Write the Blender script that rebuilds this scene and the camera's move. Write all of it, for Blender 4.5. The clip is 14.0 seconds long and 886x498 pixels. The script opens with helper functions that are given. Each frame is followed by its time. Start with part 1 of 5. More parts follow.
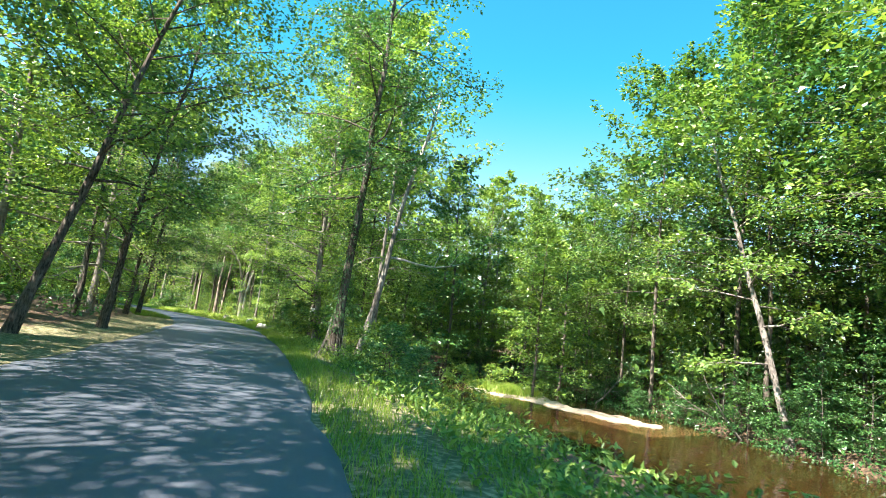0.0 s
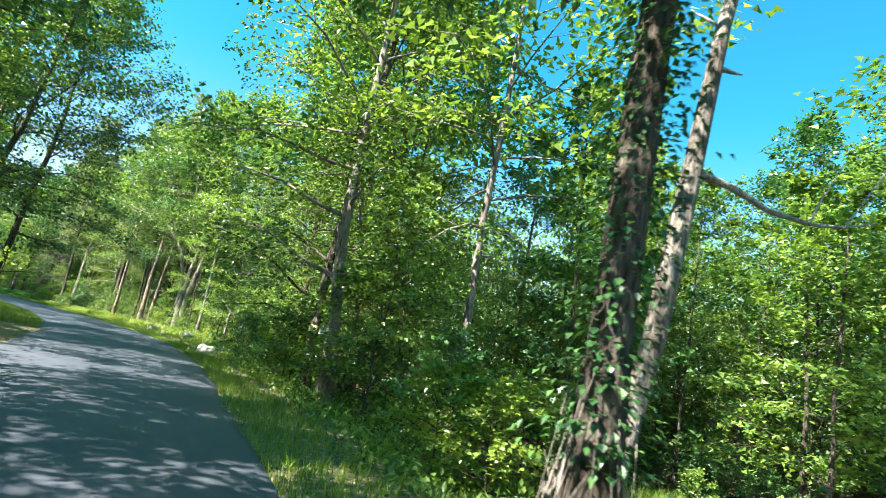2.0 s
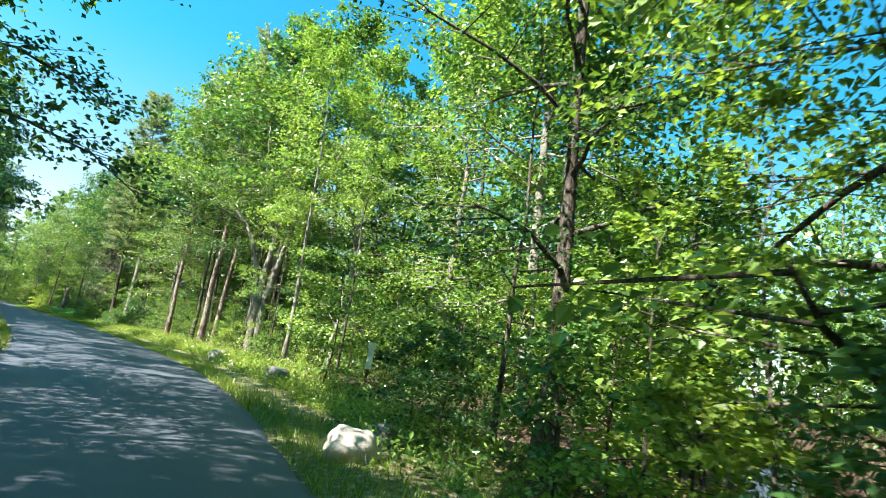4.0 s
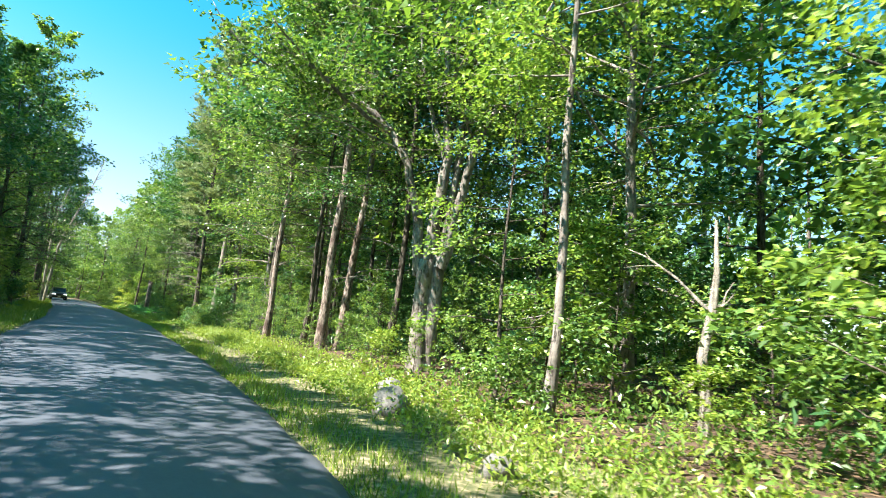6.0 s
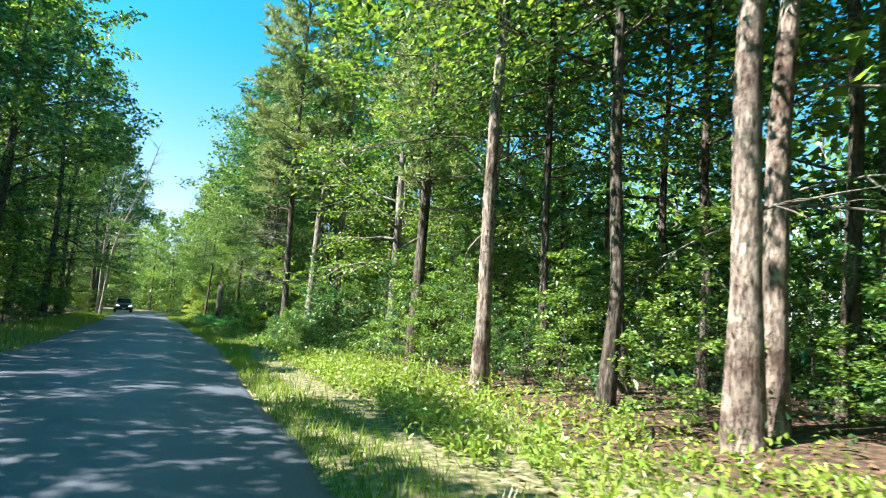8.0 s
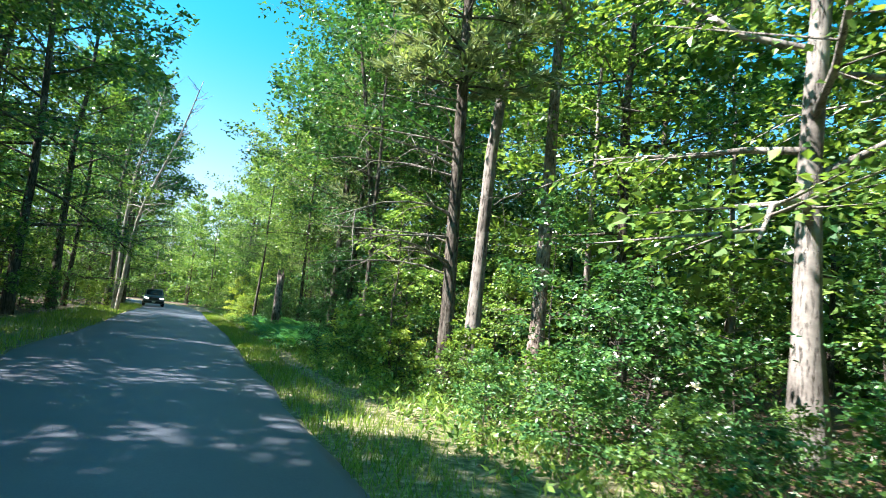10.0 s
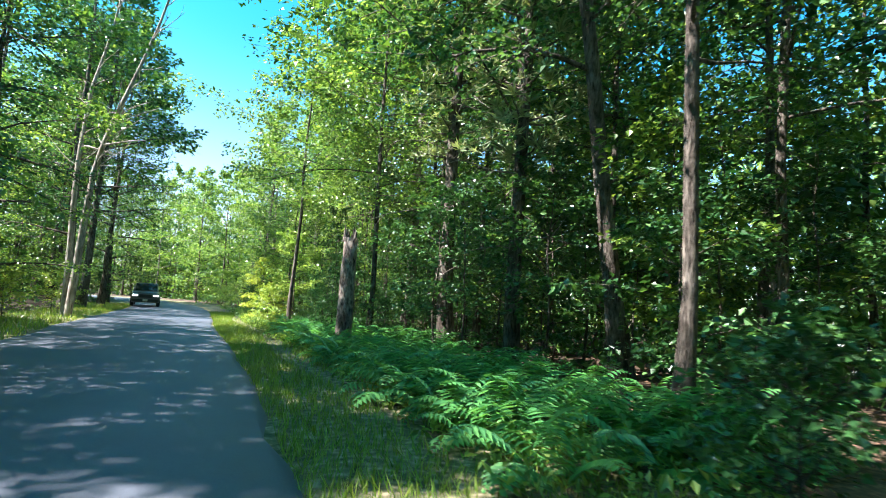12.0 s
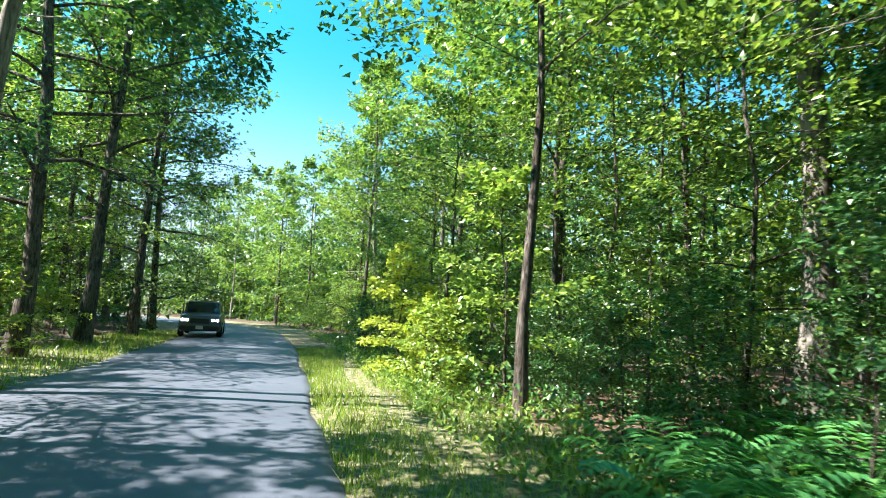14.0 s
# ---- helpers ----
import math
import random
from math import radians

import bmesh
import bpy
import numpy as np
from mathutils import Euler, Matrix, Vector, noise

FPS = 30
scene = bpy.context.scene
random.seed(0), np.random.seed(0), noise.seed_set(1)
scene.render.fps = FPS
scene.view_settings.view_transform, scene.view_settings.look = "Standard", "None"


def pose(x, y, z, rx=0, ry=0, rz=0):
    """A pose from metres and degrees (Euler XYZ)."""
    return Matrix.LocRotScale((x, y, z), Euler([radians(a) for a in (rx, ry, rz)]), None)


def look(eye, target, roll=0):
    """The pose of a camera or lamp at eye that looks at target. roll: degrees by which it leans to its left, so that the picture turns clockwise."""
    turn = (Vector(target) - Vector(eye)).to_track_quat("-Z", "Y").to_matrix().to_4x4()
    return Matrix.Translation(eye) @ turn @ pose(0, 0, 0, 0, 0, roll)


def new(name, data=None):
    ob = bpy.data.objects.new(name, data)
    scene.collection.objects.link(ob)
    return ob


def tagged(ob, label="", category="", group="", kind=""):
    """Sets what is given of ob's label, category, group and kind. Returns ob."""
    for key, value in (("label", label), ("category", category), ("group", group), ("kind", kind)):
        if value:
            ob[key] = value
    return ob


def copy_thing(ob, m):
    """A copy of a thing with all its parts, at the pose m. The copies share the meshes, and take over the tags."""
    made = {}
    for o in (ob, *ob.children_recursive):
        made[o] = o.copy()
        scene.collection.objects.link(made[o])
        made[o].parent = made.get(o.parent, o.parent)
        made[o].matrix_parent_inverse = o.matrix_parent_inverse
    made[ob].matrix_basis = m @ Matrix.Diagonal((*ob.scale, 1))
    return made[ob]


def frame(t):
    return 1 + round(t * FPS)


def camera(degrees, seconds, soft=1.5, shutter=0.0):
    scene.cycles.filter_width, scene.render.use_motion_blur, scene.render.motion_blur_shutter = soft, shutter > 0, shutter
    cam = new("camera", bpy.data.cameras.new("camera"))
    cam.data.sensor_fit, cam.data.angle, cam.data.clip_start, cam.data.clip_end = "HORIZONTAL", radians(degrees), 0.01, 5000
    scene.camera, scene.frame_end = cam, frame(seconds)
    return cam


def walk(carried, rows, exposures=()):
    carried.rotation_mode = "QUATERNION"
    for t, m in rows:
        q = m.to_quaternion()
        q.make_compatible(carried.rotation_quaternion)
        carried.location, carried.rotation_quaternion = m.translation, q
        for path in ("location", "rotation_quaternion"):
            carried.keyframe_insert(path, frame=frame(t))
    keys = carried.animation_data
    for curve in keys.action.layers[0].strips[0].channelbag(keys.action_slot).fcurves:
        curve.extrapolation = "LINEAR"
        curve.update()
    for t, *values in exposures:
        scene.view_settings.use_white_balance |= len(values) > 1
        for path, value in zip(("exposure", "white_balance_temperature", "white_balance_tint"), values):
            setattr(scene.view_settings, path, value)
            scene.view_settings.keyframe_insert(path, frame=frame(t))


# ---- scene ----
cam = camera(76.3, 14.0, soft=0.65, shutter=0.1)
PATH = [
    (0, (0.01, 0.0, 1.401), (0.561, 1.901, 1.686), 6.7),
    (0.5, (-0.009, 4.471, 1.427), (0.561, 6.362, 1.738), 7.6),
    (1, (-0.103, 8.936, 1.46), (0.476, 10.826, 1.768), 8.6),
    (1.5, (-0.226, 13.378, 1.469), (0.435, 15.234, 1.818), 7.9),
    (2, (-0.34, 17.793, 1.47), (0.341, 19.634, 1.854), 10.3),
    (2.5, (-0.664, 22.156, 1.501), (0.018, 23.992, 1.906), 10.1),
    (3, (-0.967, 26.499, 1.521), (-0.299, 28.337, 1.939), 8.3),
    (3.2, (-1.093, 28.228, 1.532), (-0.455, 30.077, 1.949), 8.1),
    (5.3, (-3.089, 45.61, 1.626), (-2.775, 47.566, 1.897), 6.8),
    (5.5, (-3.494, 47.187, 1.59), (-3.194, 49.145, 1.863), 6.4),
    (6, (-4.56, 51.099, 1.48), (-4.326, 53.066, 1.759), 5.9),
    (6.5, (-5.768, 54.923, 1.459), (-5.608, 56.897, 1.74), 6.2),
    (7, (-6.989, 58.7, 1.452), (-6.874, 60.67, 1.776), 5.5),
    (7.5, (-8.265, 62.433, 1.419), (-8.17, 64.408, 1.717), 3.4),
    (8, (-9.671, 66.11, 1.374), (-9.648, 68.094, 1.627), 3.6),
    (8.2, (-10.247, 67.577, 1.356), (-10.246, 69.562, 1.597), 3.5),
    (10.3, (-17.216, 82.845, 1.573), (-17.321, 84.827, 1.818), 5.7),
    (10.5, (-17.873, 84.308, 1.558), (-17.978, 86.29, 1.803), 5.7),
    (11, (-19.468, 87.991, 1.503), (-19.574, 89.976, 1.731), 5.4),
    (11.5, (-21.014, 91.737, 1.434), (-21.129, 93.723, 1.641), 4.6),
    (12, (-22.65, 95.528, 1.406), (-22.79, 97.514, 1.601), 3.3),
    (12.5, (-24.333, 99.382, 1.415), (-24.53, 101.363, 1.611), 1.7),
    (13, (-26.178, 103.238, 1.457), (-26.453, 105.207, 1.676), 0.6),
    (13.5, (-28.163, 107.057, 1.487), (-28.526, 109.011, 1.717), 1.2),
    (14, (-30.376, 110.769, 1.51), (-30.768, 112.716, 1.746), 2.6),
]
walk(cam, [(t, look(eye, target, roll)) for t, eye, target, roll in PATH],
     [(0, 2.4, 6600, 15), (3.2, 2.25, 6450, 11), (5.3, 2.1, 6450, 12), (7.0, 2.25, 6350, 12), (8.2, 2.1, 6250, 12), (10.3, 2.3, 6050, 16), (11.2, 2.35, 6050, 16), (12.2, 2.5, 6050, 19), (13.2, 2.45, 6150, 16), (14, 2.35, 6200, 15)])

# ---- world and sun ----
SUN_TO = Vector((-0.94, -0.34, 0.0)).normalized()   # level direction towards the sun
SUN_UP = radians(51)
world = bpy.data.worlds.new("world")
scene.world = world
world.use_nodes = True
sky = world.node_tree.nodes.new("ShaderNodeTexSky")
sky.sky_type, sky.sun_disc = "NISHITA", False
sky.sun_elevation, sky.sun_rotation = SUN_UP, math.atan2(SUN_TO.x, SUN_TO.y)
sky.air_density, sky.dust_density, sky.ozone_density = 1.0, 1.2, 2.0
back = world.node_tree.nodes["Background"]
back.inputs["Strength"].default_value = 0.072
teal = world.node_tree.nodes.new("ShaderNodeMix")
teal.data_type, teal.blend_type = "RGBA", "MULTIPLY"
teal.inputs[0].default_value, teal.inputs[7].default_value = 1.0, (0.16, 1.0, 1.02, 1)
world.node_tree.links.new(sky.outputs[0], teal.inputs[6])
# summer haze: the blue thins out to white towards the horizon
where = world.node_tree.nodes.new("ShaderNodeTexCoord")
split = world.node_tree.nodes.new("ShaderNodeSeparateXYZ")
clear = world.node_tree.nodes.new("ShaderNodeMapRange")
clear.interpolation_type = "SMOOTHSTEP"
clear.inputs[1].default_value, clear.inputs[2].default_value, clear.inputs[3].default_value = 0.1, 0.46, 0.0
world.node_tree.links.new(where.outputs["Generated"], split.inputs[0])
world.node_tree.links.new(split.outputs["Z"], clear.inputs[0])
world.node_tree.links.new(clear.outputs[0], teal.inputs[0])
world.node_tree.links.new(teal.outputs[2], back.inputs["Color"])
sun = new("sun", bpy.data.lights.new("sun", "SUN"))
sun.data.energy, sun.data.angle, sun.data.color = 5.0, radians(0.53), (1.0, 0.93, 0.82)
to_sun = SUN_TO * math.cos(SUN_UP) + Vector((0, 0, math.sin(SUN_UP)))
sun.matrix_world = look(to_sun * 100, (0, 0, 0))

# ---- materials ----
def material(name):
    m = bpy.data.materials.new(name)
    m.use_nodes = True
    return m, m.node_tree.nodes, m.node_tree.links, m.node_tree.nodes["Principled BSDF"]


def ramp_of(nodes, stops):
    r = nodes.new("ShaderNodeValToRGB")
    el = r.color_ramp.elements
    while len(el) < len(stops):
        el.new(0.5)
    for e, (p, c) in zip(el, stops):
        e.position, e.color = p, (*c, 1)
    return r


def leafy(name, dark, mid, light, through_light=0.38, rough=0.34):
    """Thin foliage: each leaf has its own shade; light passes through."""
    m, nodes, links, bsdf = material(name)
    geo = nodes.new("ShaderNodeNewGeometry")
    info = nodes.new("ShaderNodeObjectInfo")
    ramp = ramp_of(nodes, ((0.0, dark), (0.5, mid), (1.0, light)))
    blend = nodes.new("ShaderNodeMath")
    blend.operation = "MULTIPLY_ADD"
    blend.inputs[1].default_value, blend.inputs[2].default_value = 0.75, 0.0
    links.new(geo.outputs["Random Per Island"], blend.inputs[0])
    shift = nodes.new("ShaderNodeMath")
    shift.operation = "MULTIPLY"
    shift.inputs[1].default_value = 0.25
    links.new(info.outputs["Random"], shift.inputs[0])
    links.new(shift.outputs[0], blend.inputs[2])
    links.new(blend.outputs[0], ramp.inputs[0])
    links.new(ramp.outputs[0], bsdf.inputs["Base Color"])
    bsdf.inputs["Roughness"].default_value = rough
    glow = nodes.new("ShaderNodeBsdfTranslucent")
    warm = nodes.new("ShaderNodeMix")
    warm.data_type, warm.blend_type = "RGBA", "MULTIPLY"
    warm.inputs[0].default_value = 1.0
    warm.inputs[7].default_value = (1.5, 1.42, 0.65, 1)
    links.new(ramp.outputs[0], warm.inputs[6])
    links.new(warm.outputs[2], glow.inputs["Color"])
    both = nodes.new("ShaderNodeMixShader")
    both.inputs[0].default_value = through_light
    links.new(bsdf.outputs[0], both.inputs[1])
    links.new(glow.outputs[0], both.inputs[2])
    links.new(both.outputs[0], nodes["Material Output"].inputs[0])
    return m


def rough_surface(name, stops, scale, stretch=(1, 1, 1), rough=0.9, bump=0.4, fine=6.0, depth=0.03, coord="Object"):
    """A matt surface with colour at two scales and relief."""
    m, nodes, links, bsdf = material(name)
    tex = nodes.new("ShaderNodeTexCoord")
    mapping = nodes.new("ShaderNodeMapping")
    mapping.inputs["Scale"].default_value = stretch
    links.new(tex.outputs[coord], mapping.inputs[0])
    big, small = nodes.new("ShaderNodeTexNoise"), nodes.new("ShaderNodeTexNoise")
    for n, k, d in ((big, scale, 4), (small, scale * fine, 5)):
        n.inputs["Scale"].default_value, n.inputs["Detail"].default_value = k, d
        n.inputs["Roughness"].default_value = 0.65
        links.new(mapping.outputs[0], n.inputs["Vector"])
    add = nodes.new("ShaderNodeMath")
    add.operation = "MULTIPLY_ADD"
    add.inputs[1].default_value = 0.5
    half = nodes.new("ShaderNodeMath")
    half.operation = "MULTIPLY"
    half.inputs[1].default_value = 0.5
    links.new(small.outputs[0], half.inputs[0])
    links.new(big.outputs[0], add.inputs[0])
    links.new(half.outputs[0], add.inputs[2])
    ramp = ramp_of(nodes, stops)
    links.new(add.outputs[0], ramp.inputs[0])
    links.new(ramp.outputs[0], bsdf.inputs["Base Color"])
    bsdf.inputs["Roughness"].default_value = rough
    b = nodes.new("ShaderNodeBump")
    b.inputs["Strength"].default_value, b.inputs["Distance"].default_value = bump, depth
    links.new(small.outputs[0], b.inputs["Height"])
    links.new(b.outputs[0], bsdf.inputs["Normal"])
    return m


def plain(name, color, rough=0.5, metal=0.0, emit=None):
    m, nodes, links, bsdf = material(name)
    bsdf.inputs["Base Color"].default_value = (*color, 1)
    bsdf.inputs["Roughness"].default_value, bsdf.inputs["Metallic"].default_value = rough, metal
    if emit:
        bsdf.inputs["Emission Color"].default_value, bsdf.inputs["Emission Strength"].default_value = (*color, 1), emit
    return m


def bark(name, crack, mid, light, plates=(9, 9, 2.2), crack_width=0.22):
    """Furrowed bark: long plates between dark cracks, with paler patches."""
    m, nodes, links, bsdf = material(name)
    tex, mapping = nodes.new("ShaderNodeTexCoord"), nodes.new("ShaderNodeMapping")
    mapping.inputs["Scale"].default_value = plates
    warp, cells = nodes.new("ShaderNodeTexNoise"), nodes.new("ShaderNodeTexNoise")
    warp.inputs["Scale"].default_value, warp.inputs["Detail"].default_value = 3.0, 6
    cells.inputs["Scale"].default_value, cells.inputs["Detail"].default_value, cells.inputs["Roughness"].default_value = 1.0, 7, 0.62
    links.new(tex.outputs["Object"], warp.inputs["Vector"])
    links.new(tex.outputs["Object"], mapping.inputs[0])
    shift = nodes.new("ShaderNodeMix")
    shift.data_type, shift.blend_type = "RGBA", "LINEAR_LIGHT"
    shift.inputs[0].default_value = 0.5
    links.new(mapping.outputs[0], shift.inputs[6])
    links.new(warp.outputs[1], shift.inputs[7])
    links.new(shift.outputs[2], cells.inputs["Vector"])
    blotch = nodes.new("ShaderNodeTexNoise")
    blotch.inputs["Scale"].default_value, blotch.inputs["Detail"].default_value = 1.6, 5
    blotch.inputs["Roughness"].default_value = 0.7
    links.new(tex.outputs["Object"], blotch.inputs["Vector"])
    tone = ramp_of(nodes, ((0.36, mid), (0.64, light)))
    links.new(blotch.outputs[0], tone.inputs[0])
    edge = nodes.new("ShaderNodeMapRange")
    edge.inputs[1].default_value, edge.inputs[2].default_value = 0.32, 0.36 + crack_width
    links.new(cells.outputs[0], edge.inputs[0])
    mix = nodes.new("ShaderNodeMix")
    mix.data_type = "RGBA"
    mix.inputs[6].default_value = (*crack, 1)
    links.new(edge.outputs[0], mix.inputs[0])
    links.new(tone.outputs[0], mix.inputs[7])
    links.new(mix.outputs[2], bsdf.inputs["Base Color"])
    bsdf.inputs["Roughness"].default_value = 0.95
    bsdf.inputs["Specular IOR Level"].default_value = 0.2
    total = nodes.new("ShaderNodeMath")
    total.operation = "MULTIPLY_ADD"
    total.inputs[1].default_value = 0.5
    links.new(warp.outputs[0], total.inputs[0])
    links.new(edge.outputs[0], total.inputs[2])
    b = nodes.new("ShaderNodeBump")
    b.inputs["Strength"].default_value, b.inputs["Distance"].default_value = 0.9, 0.03
    links.new(total.outputs[0], b.inputs["Height"])
    links.new(b.outputs[0], bsdf.inputs["Normal"])
    return m


LEAF = leafy("maple_leaves", (0.024, 0.066, 0.014), (0.108, 0.208, 0.043), (0.31, 0.45, 0.105))
LEAF_PALE = leafy("ash_leaves", (0.06, 0.125, 0.026), (0.165, 0.285, 0.06), (0.35, 0.48, 0.12))
# oak green; on saplings and undergrowth its darkness stands in for shade
LEAF_DARK = leafy("oak_and_shade_leaves", (0.016, 0.06, 0.02), (0.05, 0.145, 0.042), (0.14, 0.28, 0.075), 0.28)
LEAF_YELLOW = leafy("willow_leaves", (0.2, 0.28, 0.04), (0.32, 0.41, 0.06), (0.46, 0.53, 0.11))
NEEDLES = leafy("pine_needles", (0.11, 0.165, 0.08), (0.24, 0.31, 0.165), (0.4, 0.46, 0.27), 0.3, 0.6)
FERN = leafy("fern_fronds", (0.035, 0.15, 0.05), (0.075, 0.26, 0.075), (0.15, 0.38, 0.1), 0.35)
GRASS = leafy("verge_grass", (0.06, 0.14, 0.015), (0.15, 0.26, 0.03), (0.32, 0.39, 0.09), 0.35)
WEED = leafy("verge_weeds", (0.09, 0.18, 0.03), (0.19, 0.29, 0.045), (0.33, 0.41, 0.085), 0.36)
DRY = leafy("dry_litter", (0.07, 0.045, 0.025), (0.16, 0.1, 0.055), (0.3, 0.2, 0.12), 0.1, 0.8)
PETAL = leafy("white_petals", (0.6, 0.6, 0.62), (0.75, 0.75, 0.78), (0.85, 0.85, 0.85), 0.3)
BARK = bark("grey_brown_bark", (0.018, 0.014, 0.011), (0.075, 0.06, 0.047), (0.21, 0.185, 0.155), (22, 22, 4.5))
BARK_PALE = bark("pale_grey_bark", (0.06, 0.052, 0.045), (0.115, 0.1, 0.088), (0.35, 0.315, 0.28), (22, 22, 3.2), 0.1)
BARK_RED = bark("reddish_pine_bark", (0.03, 0.02, 0.016), (0.14, 0.1, 0.08), (0.5, 0.42, 0.36), (19, 19, 6.0))
DEADWOOD = bark("bleached_dead_wood", (0.07, 0.06, 0.05), (0.17, 0.15, 0.125), (0.42, 0.39, 0.34), (22, 22, 1.4))
BLEACHED = bark("silvery_dead_wood", (0.2, 0.18, 0.15), (0.38, 0.35, 0.3), (0.66, 0.62, 0.56), (16, 16, 1.2))
WEATHERED = bark("weathered_dead_wood", (0.12, 0.105, 0.085), (0.28, 0.25, 0.205), (0.52, 0.48, 0.41), (20, 20, 1.4))
ROCK = rough_surface("weathered_granite", ((0.3, (0.05, 0.05, 0.045)), (0.5, (0.15, 0.145, 0.135)), (0.75, (0.32, 0.31, 0.29))), 2.5, bump=0.6, fine=9)
SAND = rough_surface("pale_creek_sand", ((0.3, (0.15, 0.115, 0.08)), (0.5, (0.32, 0.26, 0.19)), (0.72, (0.52, 0.45, 0.35))), 1.2, bump=0.4, fine=14)
ASPHALT = rough_surface("worn_asphalt", ((0.3, (0.046, 0.055, 0.072)), (0.5, (0.07, 0.083, 0.107)), (0.72, (0.1, 0.115, 0.14))), 0.35, rough=0.62, bump=0.4, fine=120, depth=0.008)

# ---- plan: the road's edge on the camera's side, heights ----
EDGE = [(0.9, -60), (0.9, -10), (0.88, 5), (0.88, 11), (0.75, 18), (0.55, 24), (0.15, 30), (-0.25, 36), (-1.0, 41.5), (-1.9, 46.5),
        (-3.1, 51.6), (-4.6, 56.5), (-6.4, 61.3), (-8.4, 66.2), (-10.7, 71.5), (-13.7, 78.3), (-16.6, 85), (-19.3, 90.5), (-22.4, 96.6),
        (-25.6, 103.2), (-29.0, 109.8), (-33.0, 117.2), (-37.0, 125.2), (-43.0, 136.5), (-51.5, 149.5), (-64, 161), (-80, 168.5), (-100, 173), (-150, 178)]
ROAD_WIDTH = 4.9


def smooth_line(pts, step):
    """Catmull-Rom line through the points, resampled at even steps."""
    p = np.array(pts, float)
    p = np.vstack([2 * p[0] - p[1], p, 2 * p[-1] - p[-2]])
    out = []
    for a, b, c, d in zip(p, p[1:], p[2:], p[3:]):
        for k in np.linspace(0, 1, 24, endpoint=False):
            out.append(0.5 * (2 * b + (c - a) * k + (2 * a - 5 * b + 4 * c - d) * k**2 + (3 * b - a - 3 * c + d) * k**3))
    out = np.array(out)
    run = np.r_[0, np.cumsum(np.linalg.norm(np.diff(out, axis=0), axis=1))]
    at = np.arange(0, run[-1], step)
    return np.stack([np.interp(at, run, out[:, n]) for n in range(2)], 1)


LINE = smooth_line(EDGE, 0.5)
TANG = np.gradient(LINE, axis=0)
TANG /= np.linalg.norm(TANG, axis=1)[:, None]
S0 = int(np.argmin(np.abs(LINE[:, 1])))                     # station 0 lies at y = 0


def at_road(s, u):
    """The plan place s metres along from y = 0 and u metres off the edge, to the woods' side (negative: over the road)."""
    f = np.clip(S0 + s * 2, 0, len(LINE) - 1.001)
    i = int(f)
    k = f - i
    p = LINE[i] * (1 - k) + LINE[i + 1] * k
    t = TANG[i]
    return float(p[0] + u * t[1]), float(p[1] - u * t[0])


def off_road(x, y):
    """Metres off the road's edge (as u above) and metres along, for arrays of places."""
    xy = np.stack([np.ravel(x), np.ravel(y)], 1)
    u, s = np.empty(len(xy)), np.empty(len(xy))
    for a in range(0, len(xy), 4000):
        d = xy[a : a + 4000, None] - LINE[None]
        i = (d**2).sum(2).argmin(1)
        v = xy[a : a + 4000] - LINE[i]
        u[a : a + 4000] = v[:, 0] * TANG[i, 1] - v[:, 1] * TANG[i, 0]
        s[a : a + 4000] = (i - S0) / 2
    return u.reshape(np.shape(x)), s.reshape(np.shape(x))


CREEK = smooth_line([(19, -60), (15.5, -20), (13.2, 0), (12.4, 9), (11.5, 15), (9.4, 21), (7.4, 27), (7.0, 33), (8.5, 40), (13, 48), (21, 56), (32, 70)], 0.5)
WATER_Z = -1.5


def ramp01(v, a, b):
    k = np.clip((v - a) / (b - a), 0, 1)
    return k * k * (3 - 2 * k)


def wave(x, y, k, seed=0.0):
    return (np.sin(x * k + 1.3 + seed) * np.cos(y * k * 1.13 + 0.4 + seed * 2) + 0.5 * np.sin(x * k * 2.3 - y * k * 1.9 + seed))


def creek_off(x, y):
    xy = np.stack([np.ravel(x), np.ravel(y)], 1)
    out = np.empty(len(xy))
    for a in range(0, len(xy), 4000):
        out[a : a + 4000] = np.sqrt(((xy[a : a + 4000, None] - CREEK[None]) ** 2).sum(2).min(1))
    return out.reshape(np.shape(x)) * (1 + 1.6 * ramp01(np.asarray(y, float), 13, 30))


def far_brink(y):
    """Where the creek's far bank begins."""
    return np.interp(y, (-20, 6, 16, 25, 34, 42), (21, 18.6, 19.2, 20.0, 17.5, 12.5))


BAR_MID, BAR_WAY = (13.7, 25.4), (0.36, -0.933)


def bar_at(x, y):
    """1 on the middle of the creek's narrow sandbar, falling off round it."""
    a = (x - BAR_MID[0]) * BAR_WAY[0] + (y - BAR_MID[1]) * BAR_WAY[1]
    b = (x - BAR_MID[0]) * BAR_WAY[1] * -1 + (y - BAR_MID[1]) * BAR_WAY[0]
    return np.exp(-((a / 5.8) ** 4) - (b + 0.25 * np.sin(a * 0.9) + 0.25 * wave(x, y, 1.3)) ** 2 / (0.85 + 0.6 * ramp01(-a, -1, 3)) ** 2)


